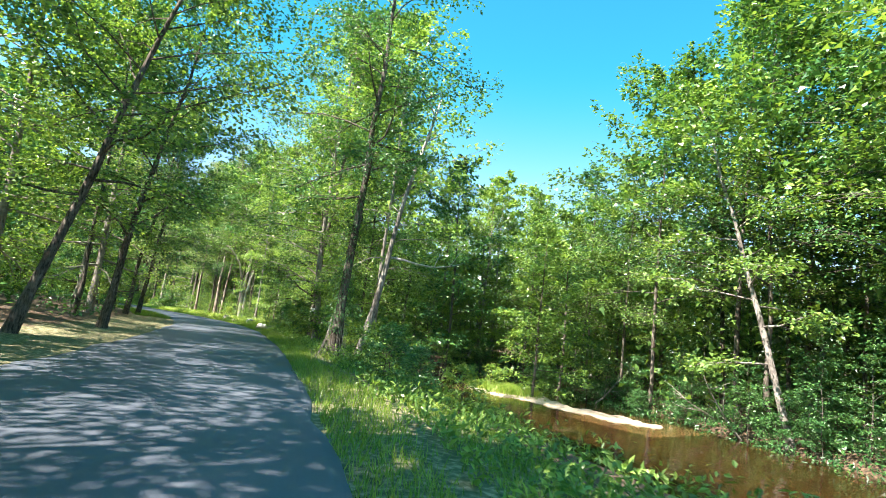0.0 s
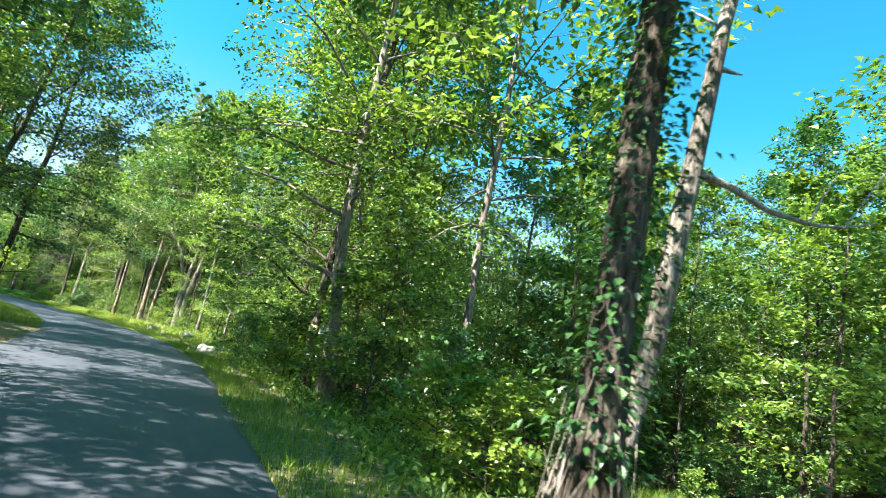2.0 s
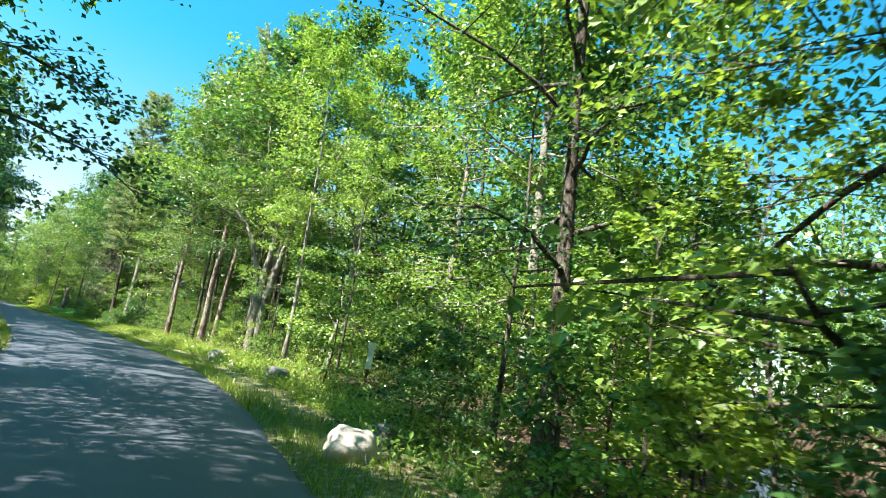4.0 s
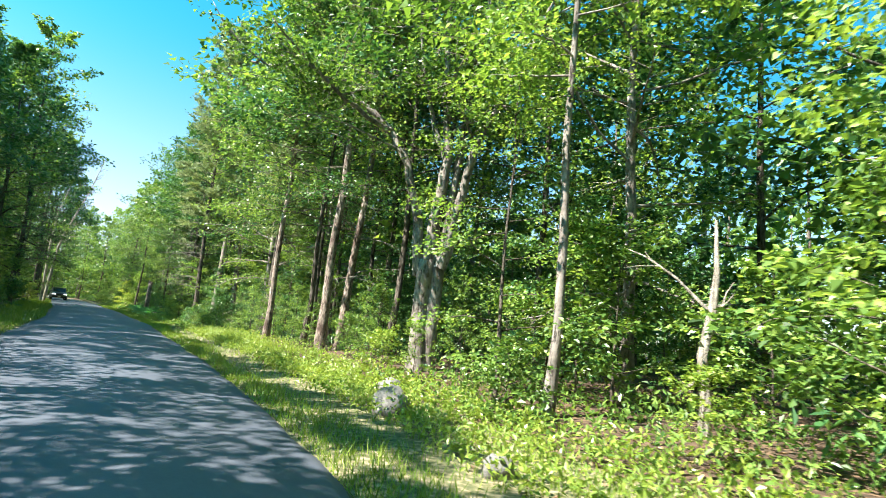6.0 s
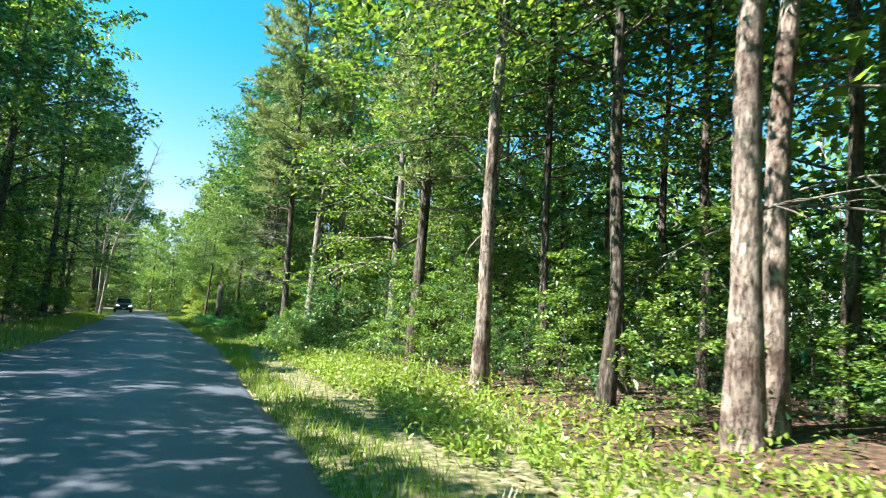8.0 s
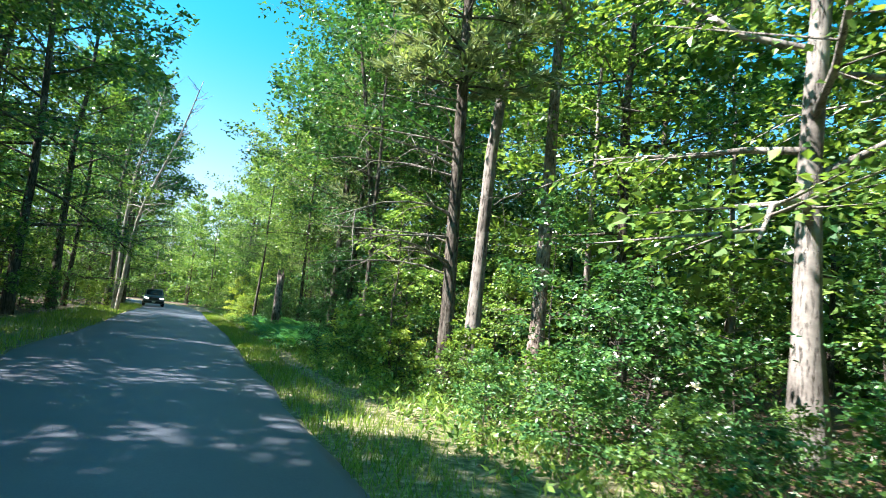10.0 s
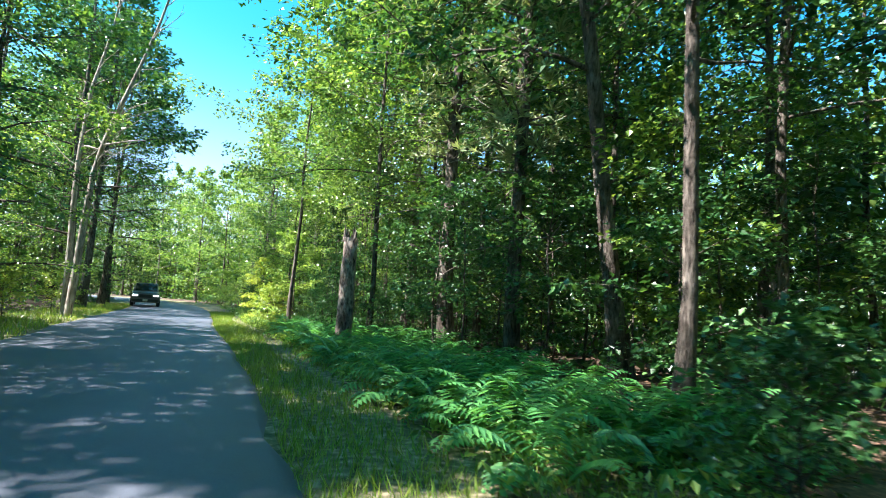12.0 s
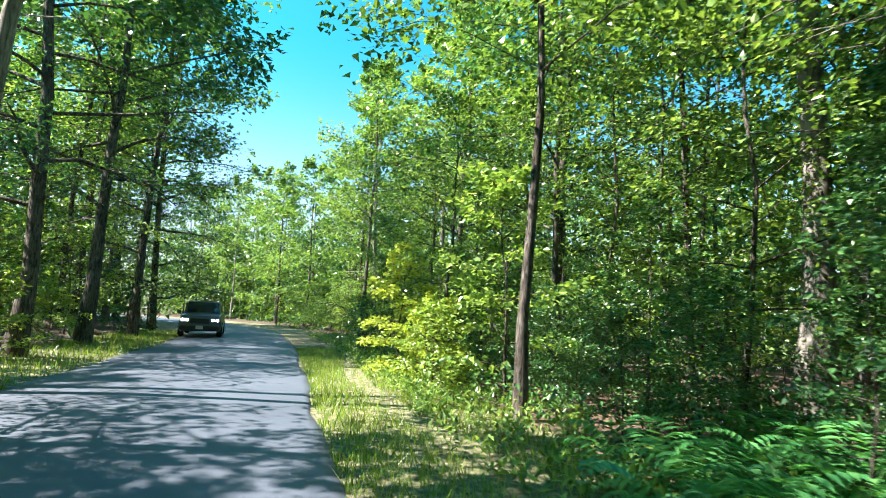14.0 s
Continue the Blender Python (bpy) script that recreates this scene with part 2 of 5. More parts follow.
def height(x, y):
    """Ground height at plan places."""
    x, y = np.asarray(x, float), np.asarray(y, float)
    u, s = off_road(x, y)
    c = creek_off(x, y)
    z = 0.05 * wave(x, y, 0.5) * ramp01(u, 1, 5) + 0.35 * ramp01(u, 2, 7) * ramp01(y, 46, 56) * (1 - ramp01(y, 74, 90)) - 0.3 * ramp01(u, 1, 4) * (1 - ramp01(y, 38, 46))
    z += 0.25 * wave(x, y, 0.12, 2.0) * ramp01(np.abs(u), 8, 25)
    z += 1.5 * ramp01(u, 30, 80)
    bed = WATER_Z - 0.5 + 0.06 * wave(x, y, 0.9)
    k = 1 - ramp01(c, 4.2, 7.5)
    z = z * (1 - k) + bed * k
    far_bank = ramp01(x, 11, 15) * (1 - ramp01(x, 23, 28)) * ramp01(y, 8, 16) * (1 - ramp01(y, 36, 44))
    z = z * (1 - far_bank) + np.minimum(z, -1.1) * far_bank
    mid, brink = np.interp(y, CREEK[:, 1], CREEK[:, 0]), far_brink(y)
    pool = ramp01(x, mid - 1, mid + 1) * (1 - ramp01(x, brink - 1.5, brink + 0.4)) * ramp01(y, -10, 0) * (1 - ramp01(y, 34, 40))
    z = z * (1 - pool) + np.minimum(z, WATER_Z - 0.45) * pool
    on = ramp01(-u, -0.35, 0.1) * (1 - ramp01(-u, ROAD_WIDTH - 0.1, ROAD_WIDTH + 0.35))
    z = z * (1 - on) - 0.06 * on
    left = ramp01(-u, ROAD_WIDTH + 1, ROAD_WIDTH + 8)
    return z + 0.5 * left


def h1(x, y):
    return float(height(np.array([x]), np.array([y]))[0])


# ---- mesh helpers ----
def mesh_of(name, verts, faces, mat, smooth=False):
    me = bpy.data.meshes.new(name)
    me.from_pydata(np.asarray(verts, float).tolist(), [], [tuple(int(i) for i in f) for f in faces] if not isinstance(faces, np.ndarray) else faces.tolist())
    for one in mat if isinstance(mat, (list, tuple)) else (mat,):
        me.materials.append(one)
    if smooth:
        me.polygons.foreach_set("use_smooth", [True] * len(me.polygons))
    return me


def part(name, me, parent=None, label=""):
    ob = new(name, me)
    if parent:
        ob.parent = parent
    if label:
        ob["label"] = label
    return ob


class Wood:
    """Gathers tapered tubes into one mesh."""

    def __init__(self):
        self.v, self.f, self.n = [], [], 0

    def tube(self, pts, radii, sides=7, rng=None, rough=0.0):
        pts, radii = np.asarray(pts, float), np.asarray(radii, float)
        d = np.gradient(pts, axis=0)
        d /= np.linalg.norm(d, axis=1)[:, None] + 1e-9
        ref = np.array([1.0, 0.2, 0.1]) if abs(d[0][2]) > 0.7 else np.array([0.1, 0.2, 1.0])
        a = np.cross(d, ref)
        a /= np.linalg.norm(a, axis=1)[:, None]
        b = np.cross(d, a)
        ang = np.linspace(0, 2 * math.pi, sides, endpoint=False)
        r = radii[:, None] * np.ones(sides)
        if rng is not None and rough:
            r = r * (1 + rough * rng.normal(size=r.shape))
        ring = pts[:, None] + r[..., None] * (np.cos(ang)[None, :, None] * a[:, None] + np.sin(ang)[None, :, None] * b[:, None])
        n, k = self.n, len(pts)
        self.v.append(ring.reshape(-1, 3))
        i, j = np.meshgrid(np.arange(k - 1), np.arange(sides), indexing="ij")
        q = np.stack([i * sides + j, i * sides + (j + 1) % sides, (i + 1) * sides + (j + 1) % sides, (i + 1) * sides + j], -1).reshape(-1, 4) + n
        self.f += q.tolist()
        self.f.append([n + (k - 1) * sides + j for j in range(sides)])
        self.n += k * sides

    def mesh(self, name, mat):
        return mesh_of(name, np.concatenate(self.v), self.f, mat, smooth=True)


class Leaves:
    """Gathers folded leaf blades (two triangles each) into one mesh."""

    def __init__(self):
        self.rows = []

    def add(self, base, way, face, length, width):
        self.rows.append((base, way, face, np.broadcast_to(length, (len(base),)), np.broadcast_to(width, (len(base),))))

    def count(self):
        return sum(len(r[0]) for r in self.rows)

    def mesh(self, name, mat, curl=0.18, simple=False):
        base, way, face, ln, wd = (np.concatenate([r[k] for r in self.rows]) for k in range(5))
        if simple == "large":
            big = ln > 0.2
            few = [Leaves(), Leaves()]
            few[0].rows, few[1].rows = [(base[~big], way[~big], face[~big], ln[~big], wd[~big])], [(base[big], way[big], face[big], ln[big], wd[big])]
            if big.any() and not big.all():
                v0, f0 = few[0].blades(curl)
                v1, f1 = few[1].flakes()
                return mesh_of(name, np.concatenate([v0, v1]), np.concatenate([f0, f1 + len(v0)]), mat)
            simple = bool(big.all())
        return mesh_of(name, *(self.flakes() if simple else self.blades(curl)), mat)

    def axes(self):
        base, way, face, ln, wd = (np.concatenate([r[k] for r in self.rows]) for k in range(5))
        way = way / (np.linalg.norm(way, axis=1)[:, None] + 1e-9)
        side = np.cross(way, face)
        side /= np.linalg.norm(side, axis=1)[:, None] + 1e-9
        return base, way, side, np.cross(side, way), ln, wd

    def flakes(self):
        base, way, side, up, ln, wd = self.axes()
        v = np.stack([base - side * (wd / 2)[:, None], base + side * (wd / 2)[:, None] + way * (ln * 0.12)[:, None], base + way * ln[:, None]], 1)
        return v.reshape(-1, 3), np.arange(3 * len(base)).reshape(-1, 3)

    def blades(self, curl):
        base, way, side, up, ln, wd = self.axes()
        mid = base + way * (ln * 0.45)[:, None] + up * (wd * curl)[:, None]
        tip = base + way * ln[:, None] - up * (ln * 0.06)[:, None]
        v = np.stack([base, mid + side * (wd / 2)[:, None], tip, mid - side * (wd / 2)[:, None]], 1).reshape(-1, 3)
        n = np.arange(len(base)) * 4
        return v, np.stack([np.stack([n, n + 1, n + 2], 1), np.stack([n, n + 2, n + 3], 1)], 1).reshape(-1, 3)


def unit(v):
    return v / (np.linalg.norm(v) + 1e-9)


def spray(rng, leaves, wood, start, way, length, count, size, flat=0.12, r=0.008):
    """One leafy twig: a flat fan of leaves on both sides of it."""
    end = start + way * length + np.array([0, 0, -0.12 * length])
    if wood is not None:
        wood.tube([start, end], [r, r * 0.3], 3)
    k = rng.random(count) ** 0.8
    lateral = unit(np.cross(way, [0, 0, 1.0]))
    base = start + k[:, None] * (end - start)
    base = base + lateral * (rng.normal(size=count) * length * 0.26 * (1.15 - k * 0.7))[:, None] + rng.normal(size=(count, 3)) * [0.04, 0.04, flat * length]
    ways = way * 0.6 + lateral * rng.normal(size=(count, 1)) * 0.9 + rng.normal(size=(count, 3)) * 0.35 + [0, 0, -0.25]
    face = np.array([0, 0, 1.0]) + rng.normal(size=(count, 3)) * 0.62
    ln = size * rng.uniform(0.65, 1.25, count)
    leaves.add(base, ways, face, ln, ln * rng.uniform(0.6, 0.85, count))


def broadleaf(seed, H, first, R, r0, limbs, twigs, per, size, lean=(0.0, 0.0), bend=0.25, sides=8, droop=0.0, bare=0, twig_wood=True, graded=False):
    """Trunk with limbs, and crown, of a broad-leaved tree. first: height of the lowest limb."""
    rng = np.random.default_rng(seed)
    wood, boughs, leaves = Wood(), Wood(), Leaves()
    n = 9
    hs = np.linspace(-0.35, H * 0.93, n)
    wob = np.cumsum(rng.normal(size=(n, 2)) * bend * H / 60, axis=0)
    axis = np.stack([hs * lean[0] + wob[:, 0] - wob[1, 0], hs * lean[1] + wob[:, 1] - wob[1, 1], hs], 1)
    rad = r0 * (1 - 0.88 * np.clip(hs / H, 0, 1)) * (1 + 0.55 * np.exp(-np.clip(hs + 0.3, 0, 9) / 0.35))
    wood.tube(axis, rad, sides, rng, 0.05)
    turn = rng.random() * 6.28
    for i in range(limbs):
        k = (i + rng.random()) / limbs
        h = first + (H * 0.97 - first) * k**0.9
        root = np.array([np.interp(h, hs, axis[:, j]) for j in range(3)])
        turn += 2.4 + rng.normal() * 0.5
        reach = R * (0.5 + 0.5 * math.sin(math.pi * min(0.95, 0.2 + k * 0.75))) * (1.05 - 0.5 * k**2.6) * rng.uniform(0.7, 1.15)
        rise = math.radians(5 + 58 * k**1.4 + rng.normal() * 9) - droop
        way = np.array([math.cos(turn) * math.cos(rise), math.sin(turn) * math.cos(rise), math.sin(rise)])
        rr = max(0.012, np.interp(h, hs, rad) * 0.42)
        pts = [root]
        d = way.copy()
        for q in range(4):
            d = unit(d + rng.normal(size=3) * 0.16 + np.array([0, 0, 0.05 - 0.07 * q]))
            pts.append(pts[-1] + d * reach / 4)
        pts = np.array(pts)
        boughs.tube(pts, rr * np.linspace(1, 0.2, 5), 5 if r0 > 0.06 else 4)
        if i < bare:
            continue
        for j in range(twigs):
            f = 0.22 + 0.78 * (j + rng.random() * 0.9) / twigs
            p = np.array([np.interp(f * 4, range(5), pts[:, q]) for q in range(3)])
            side = unit(np.cross(way, [0, 0, 1.0])) * (1 if j % 2 else -1)
            out = unit(way * rng.uniform(0.4, 1.0) + side * rng.uniform(0.35, 1.1) + np.array([0, 0, rng.normal() * 0.22]))
            out[2] *= 0.55
            fine = graded and h < 8.5
            spray(rng, leaves, boughs if twig_wood else None, p, unit(out), reach * rng.uniform(0.28, 0.46) * (1.25 - 0.5 * f) + 0.12,
                  int(per * 1.3) if fine else per, size * 0.5 if fine else size, r=max(0.004, rr * 0.3))
    return (wood, boughs), leaves


def plant_tree(name, label, category, wood, leaves, bark, leaf, group="", simple=False):
    """A tree as an Empty with its trunk and crown."""
    root = tagged(new(name), label, category, group)
    part("trunk", wood[0].mesh("trunk", bark), root)
    tagged(part("branchwork", wood[1].mesh("branchwork", bark), root), kind="stuff")
    part("crown", leaves.mesh("crown", leaf, simple=simple), root)
    return root


def stand(x, y, turn=0.0, size=1.0, sink=0.0, tilt=0.0):
    return pose(x, y, h1(x, y) - sink, tilt, 0, turn) @ Matrix.Scale(size, 4)


# ---- ground, road, water ----
def axis_steps(lo, hi, step, far):
    mid = np.arange(lo, hi + step / 2, step)
    grow = step * np.cumsum(1.35 ** np.arange(1, 30))
    grow = grow[grow < far]
    return np.r_[(lo - grow)[::-1], mid, hi + grow]


def ground_material():
    """Leaf litter under the trees, thin grass and dirt on the verges, sand by the creek."""
    m, nodes, links, bsdf = material("ground_cover")
    tex = nodes.new("ShaderNodeTexCoord")
    noises = []
    for k, d in ((0.7, 4), (9.0, 5), (2.2, 3)):
        n = nodes.new("ShaderNodeTexNoise")
        n.inputs["Scale"].default_value, n.inputs["Detail"].default_value = k, d
        links.new(tex.outputs["Object"], n.inputs["Vector"])
        noises.append(n)
    litter = ramp_of(nodes, ((0.3, (0.02, 0.014, 0.009)), (0.5, (0.06, 0.036, 0.02)), (0.7, (0.17, 0.105, 0.06))))
    turf = ramp_of(nodes, ((0.3, (0.03, 0.05, 0.012)), (0.5, (0.11, 0.11, 0.045)), (0.68, (0.33, 0.26, 0.17))))
    sand = ramp_of(nodes, ((0.3, (0.25, 0.19, 0.12)), (0.7, (0.58, 0.5, 0.38))))
    for r in (litter, turf, sand):
        links.new(noises[1].outputs[0], r.inputs[0])
    color = litter.outputs[0]
    for kind, r in (("verge", turf), ("sandy", sand)):
        att = nodes.new("ShaderNodeAttribute")
        att.attribute_name = kind
        add = nodes.new("ShaderNodeMath")
        add.operation = "ADD"
        links.new(att.outputs["Fac"], add.inputs[0])
        links.new(noises[2].outputs[0], add.inputs[1])
        step = nodes.new("ShaderNodeMapRange")
        step.inputs[1].default_value, step.inputs[2].default_value = 0.85, 1.1
        links.new(add.outputs[0], step.inputs[0])
        mix = nodes.new("ShaderNodeMix")
        mix.data_type = "RGBA"
        links.new(step.outputs[0], mix.inputs[0])
        links.new(color, mix.inputs[6])
        links.new(r.outputs[0], mix.inputs[7])
        color = mix.outputs[2]
    links.new(color, bsdf.inputs["Base Color"])
    bsdf.inputs["Roughness"].default_value = 0.95
    b = nodes.new("ShaderNodeBump")
    b.inputs["Strength"].default_value, b.inputs["Distance"].default_value = 0.45, 0.03
    links.new(noises[1].outputs[0], b.inputs["Height"])
    links.new(b.outputs[0], bsdf.inputs["Normal"])
    return m


gx, gy = axis_steps(-75, 55, 0.9, 3000), axis_steps(-25, 185, 0.9, 3000)
GX, GY = np.meshgrid(gx, gy)
GZ = height(GX, GY)
rows_n, cols_n = GX.shape
qi, qj = np.meshgrid(np.arange(rows_n - 1), np.arange(cols_n - 1), indexing="ij")
quads = np.stack([qi * cols_n + qj, qi * cols_n + qj + 1, (qi + 1) * cols_n + qj + 1, (qi + 1) * cols_n + qj], -1).reshape(-1, 4)
ground_me = mesh_of("ground", np.stack([GX, GY, GZ], -1).reshape(-1, 3), quads, ground_material(), smooth=True)
gu, gs = off_road(GX, GY)
verge = (1 - ramp01(gu, 2.2, 4.0)) * (1 - ramp01(-gu, ROAD_WIDTH + 1.5, ROAD_WIDTH + 4))
sandy = ramp01(bar_at(GX, GY), 0.28, 0.42)
for key, values in (("verge", verge), ("sandy", sandy)):
    ground_me.attributes.new(key, "FLOAT", "POINT").data.foreach_set("value", values.ravel().astype(np.float32))
tagged(new("ground", ground_me), "leaf-strewn forest ground with grassy verges and a sandy creek bed", "ground", kind="structure")


def build_road():
    keep = slice(0, len(LINE), 2)
    p, t = LINE[keep], TANG[keep]
    n = np.stack([t[:, 1], -t[:, 0]], 1)
    rng = np.random.default_rng(3)
    wav = 0.05 * np.sin(np.arange(len(p)) * 0.9) + 0.04 * rng.normal(size=len(p))
    across = [(0.05, -0.12), (0.0, -0.012), (-0.12, 0.0), (-1.3, 0.03), (-2.6, 0.045), (-3.7, 0.03), (-4.78, 0.0), (-4.9, -0.012), (-4.95, -0.12)]
    v = []
    for k, (u, z) in enumerate(across):
        off = u + (wav if k < 2 else -wav[::-1] if k > 6 else 0 * wav)
        v.append(np.c_[p + n * np.broadcast_to(off, len(p))[:, None], np.full(len(p), z)])
    v = np.stack(v, 1)
    m = len(across)
    i, j = np.meshgrid(np.arange(len(p) - 1), np.arange(m - 1), indexing="ij")
    q = np.stack([i * m + j, i * m + j + 1, (i + 1) * m + j + 1, (i + 1) * m + j], -1).reshape(-1, 4)
    q = q[:, ::-1]
    tagged(new("road", mesh_of("road", v.reshape(-1, 3), q, ASPHALT, smooth=True)), "narrow worn dark asphalt road without markings", "road", kind="structure")


build_road()


def build_water():
    m, nodes, links, bsdf = material("brown_creek_water")
    bsdf.inputs["Base Color"].default_value = (0.065, 0.034, 0.01, 1)
    bsdf.inputs["Roughness"].default_value = 0.06
    bsdf.inputs["Transmission Weight"].default_value = 0.92
    bsdf.inputs["IOR"].default_value = 1.33
    tex, n = nodes.new("ShaderNodeTexCoord"), nodes.new("ShaderNodeTexNoise")
    n.inputs["Scale"].default_value = 2.2
    links.new(tex.outputs["Object"], n.inputs["Vector"])
    b = nodes.new("ShaderNodeBump")
    b.inputs["Strength"].default_value, b.inputs["Distance"].default_value = 0.35, 0.04
    links.new(n.outputs[0], b.inputs["Height"])
    links.new(b.outputs[0], bsdf.inputs["Normal"])
    t = np.gradient(CREEK, axis=0)
    t /= np.linalg.norm(t, axis=1)[:, None]
    nn = np.stack([t[:, 1], -t[:, 0]], 1)
    us = np.linspace(-7, 15, 8)
    v = np.stack([np.c_[CREEK + nn * u, np.full(len(CREEK), WATER_Z)] for u in us], 1)
    i, j = np.meshgrid(np.arange(len(CREEK) - 1), np.arange(7), indexing="ij")
    q = np.stack([i * 8 + j, i * 8 + j + 1, (i + 1) * 8 + j + 1, (i + 1) * 8 + j], -1).reshape(-1, 4)
    ob = tagged(new("water", mesh_of("water", v.reshape(-1, 3), q, m)), "shallow clear brown creek water over a sandy bed", "creek", kind="structure")
    ob.visible_shadow = False


build_water()


def sandbar():
    a, b = np.meshgrid(np.arange(-7.0, 7.1, 0.14), np.arange(-2.4, 2.5, 0.14), indexing="ij")
    x = BAR_MID[0] + a * BAR_WAY[0] - b * BAR_WAY[1]
    y = BAR_MID[1] + a * BAR_WAY[1] + b * BAR_WAY[0]
    rng = np.random.default_rng(8)
    z = WATER_Z - 0.3 + 0.35 * ramp01(bar_at(x, y), 0.12, 0.5) + 0.035 * wave(x, y, 2.6) + 0.012 * rng.normal(size=x.shape)
    n, m = x.shape
    i, j = np.meshgrid(np.arange(n - 1), np.arange(m - 1), indexing="ij")
    q = np.stack([i * m + j, (i + 1) * m + j, (i + 1) * m + j + 1, i * m + j + 1], -1).reshape(-1, 4)
    tagged(new("sandbar", mesh_of("sandbar", np.stack([x, y, z], -1).reshape(-1, 3), q, SAND, smooth=True)), "narrow pale sandbar rising from the brown creek", "sandbar", kind="structure")


sandbar()

# ---- trees: prototypes and rows ----
RNG = np.random.default_rng(11)
TREE_KINDS = [
    ("maple_tree", "tall maple with layered green leaves in the roadside woods", LEAF, BARK),
    ("ash_tree", "tall ash with pale green leaves in the roadside woods", LEAF_PALE, BARK_PALE),
    ("oak_tree", "tall oak with deep green leaves in the roadside woods", LEAF_DARK, BARK),
]


class Stock:
    """Prototypes of a kind; the first planting uses the prototype, later ones copy it."""

    def __init__(self, make, count):
        self.make, self.count, self.made, self.turn = make, count, {}, 0

    def put(self, m, which=None):
        k = self.turn % self.count if which is None else which % self.count
        self.turn += 1
        if k not in self.made:
            self.made[k] = self.make(k)
            self.made[k].matrix_basis = m
            return self.made[k]
        return copy_thing(self.made[k], m @ Matrix.Diagonal((*(1 / v for v in self.made[k].scale), 1)))


def near_tree(k):
    name, label, leaf, bark = TREE_KINDS[k % 3]
    w, l = broadleaf(100 + k, 18 + 1.3 * (k % 4), 1.4 + 1.0 * (k % 3), 4.7, 0.17 + 0.02 * (k % 3), 30, 8, 38, 0.25, graded=True, sides=7)
    return plant_tree(name, label, "tree", w, l, bark, leaf, "roadside trees", "large")


def far_tree(k):
    name, label, leaf, bark = TREE_KINDS[k % 3]
    w, l = broadleaf(200 + k, 17 + 1.6 * (k % 3), 1.2 + 0.8 * (k % 3), 4.8, 0.15, 22, 6, 42, 0.3, sides=5, twig_wood=False)
    return plant_tree(name, label, "tree", w, l, bark, leaf, "trees deeper in the woods", True)


def sapling(k):
    leaf = (LEAF, LEAF_PALE, LEAF, LEAF)[k % 4]
    H = 3.0 + 0.9 * (k % 4)
    w, l = broadleaf(300 + k, H, 0.5, 1.35, 0.028 + 0.004 * (k % 3), 15, 5, 22, 0.125, sides=5, bend=0.5, twig_wood=False)
    return plant_tree("sapling", "slender young maple with flat sprays of green leaves", "sapling", w, l, BARK, leaf, "saplings at the wood's edge")


def young_tree(k):
    leaf = (LEAF, LEAF_PALE, LEAF)[k % 3]
    w, l = broadleaf(350 + k, 7.0 + 1.1 * (k % 3), 0.9, 2.3, 0.06, 22, 7, 30, 0.105, sides=6, bend=0.5, twig_wood=False)
    return plant_tree("young_maple", "young maple with spreading tiers of bright leaves", "tree", w, l, BARK, leaf, "young trees at the wood's edge")


def shrub(k):
    leaf = (LEAF, WEED, LEAF_DARK)[k % 3]
    w, l = broadleaf(400 + k, 1.5 + 0.25 * (k % 3), 0.08, 0.95, 0.02, 18, 5, 17, 0.1, sides=4, bend=0.8, twig_wood=False)
    return plant_tree("shrub", "dense leafy green shrub beside the road", "shrub", w, l, BARK, leaf, "roadside shrubs")


# beech leaves take the dark leaf colour, painted in for woodland shade
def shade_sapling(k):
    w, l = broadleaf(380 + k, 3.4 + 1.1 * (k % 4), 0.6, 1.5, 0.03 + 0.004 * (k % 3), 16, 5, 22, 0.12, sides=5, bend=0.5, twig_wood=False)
    return plant_tree("shaded_sapling", "slender young beech with leaves coloured dark for the shade", "sapling", w, l, BARK, LEAF_DARK, "saplings in the shade")


def canopy_tree(k):
    """High-crowned, with a bare lower trunk: dark beneath."""
    name, _, leaf, bark = (TREE_KINDS[0], TREE_KINDS[2], TREE_KINDS[1])[k % 3]
    w, l = broadleaf(250 + k, 19 + 1.2 * (k % 3), 4.6 + 0.7 * (k % 3), 5.6, 0.11 + 0.015 * (k % 3), 30, 8, 40, 0.24, graded=True, sides=7)
    return plant_tree(name, "tall tree with a high green crown and bare lower trunk", "tree", w, l, bark, leaf, "high-crowned trees", "large")


CANOPY = Stock(canopy_tree, 6)
NEAR, FAR, SAPLING, SHRUB, YOUNG, SHADED = Stock(near_tree, 6), Stock(far_tree, 6), Stock(sapling, 8), Stock(shrub, 6), Stock(young_tree, 4), Stock(shade_sapling, 4)


def clear_of(x, y, spots, gap):
    return all((x - a) ** 2 + (y - b) ** 2 > gap * gap for a, b in spots)


SPOTS = [(0.5, 59.1), (2.5, 21.5), (3.5, 22.7), (2.55, 32.8), (2.4, 35.3), (-2.95, 67.0), (-6.2, 71.8), (-8.8, 76.5), (-16.6, 92.8), (-16, 95.3), (-14.5, 94.3), (-1.2, 60.8), (-22.3, 107.8), (-26.2, 110.2), (-19.9, 106.4), (-39.7, 118.0), (-40.3, 118.5), (-23.7, 112), (-30.9, 119.6), (1.5, 52.6), (1.8, 32.2), (1.9, 34.2), (1.3, 30.8), (1.09, 52.4), (0.3, 50.0), (1.0, 51.6)]


def growth(x, y):
    """How tall the trees stand: lower in the clearing over the creek."""
    if y > 20 and x > 5:
        return min(1.0 if y < 25 or y > 50 or x < 8 else 0.7, (1.5 + math.hypot(x, y) * (0.24 + 1.9 * abs(x / y - 0.46))) / 19)
    return 1.0 if y < 25 or y > 50 or x < 8 else 0.7


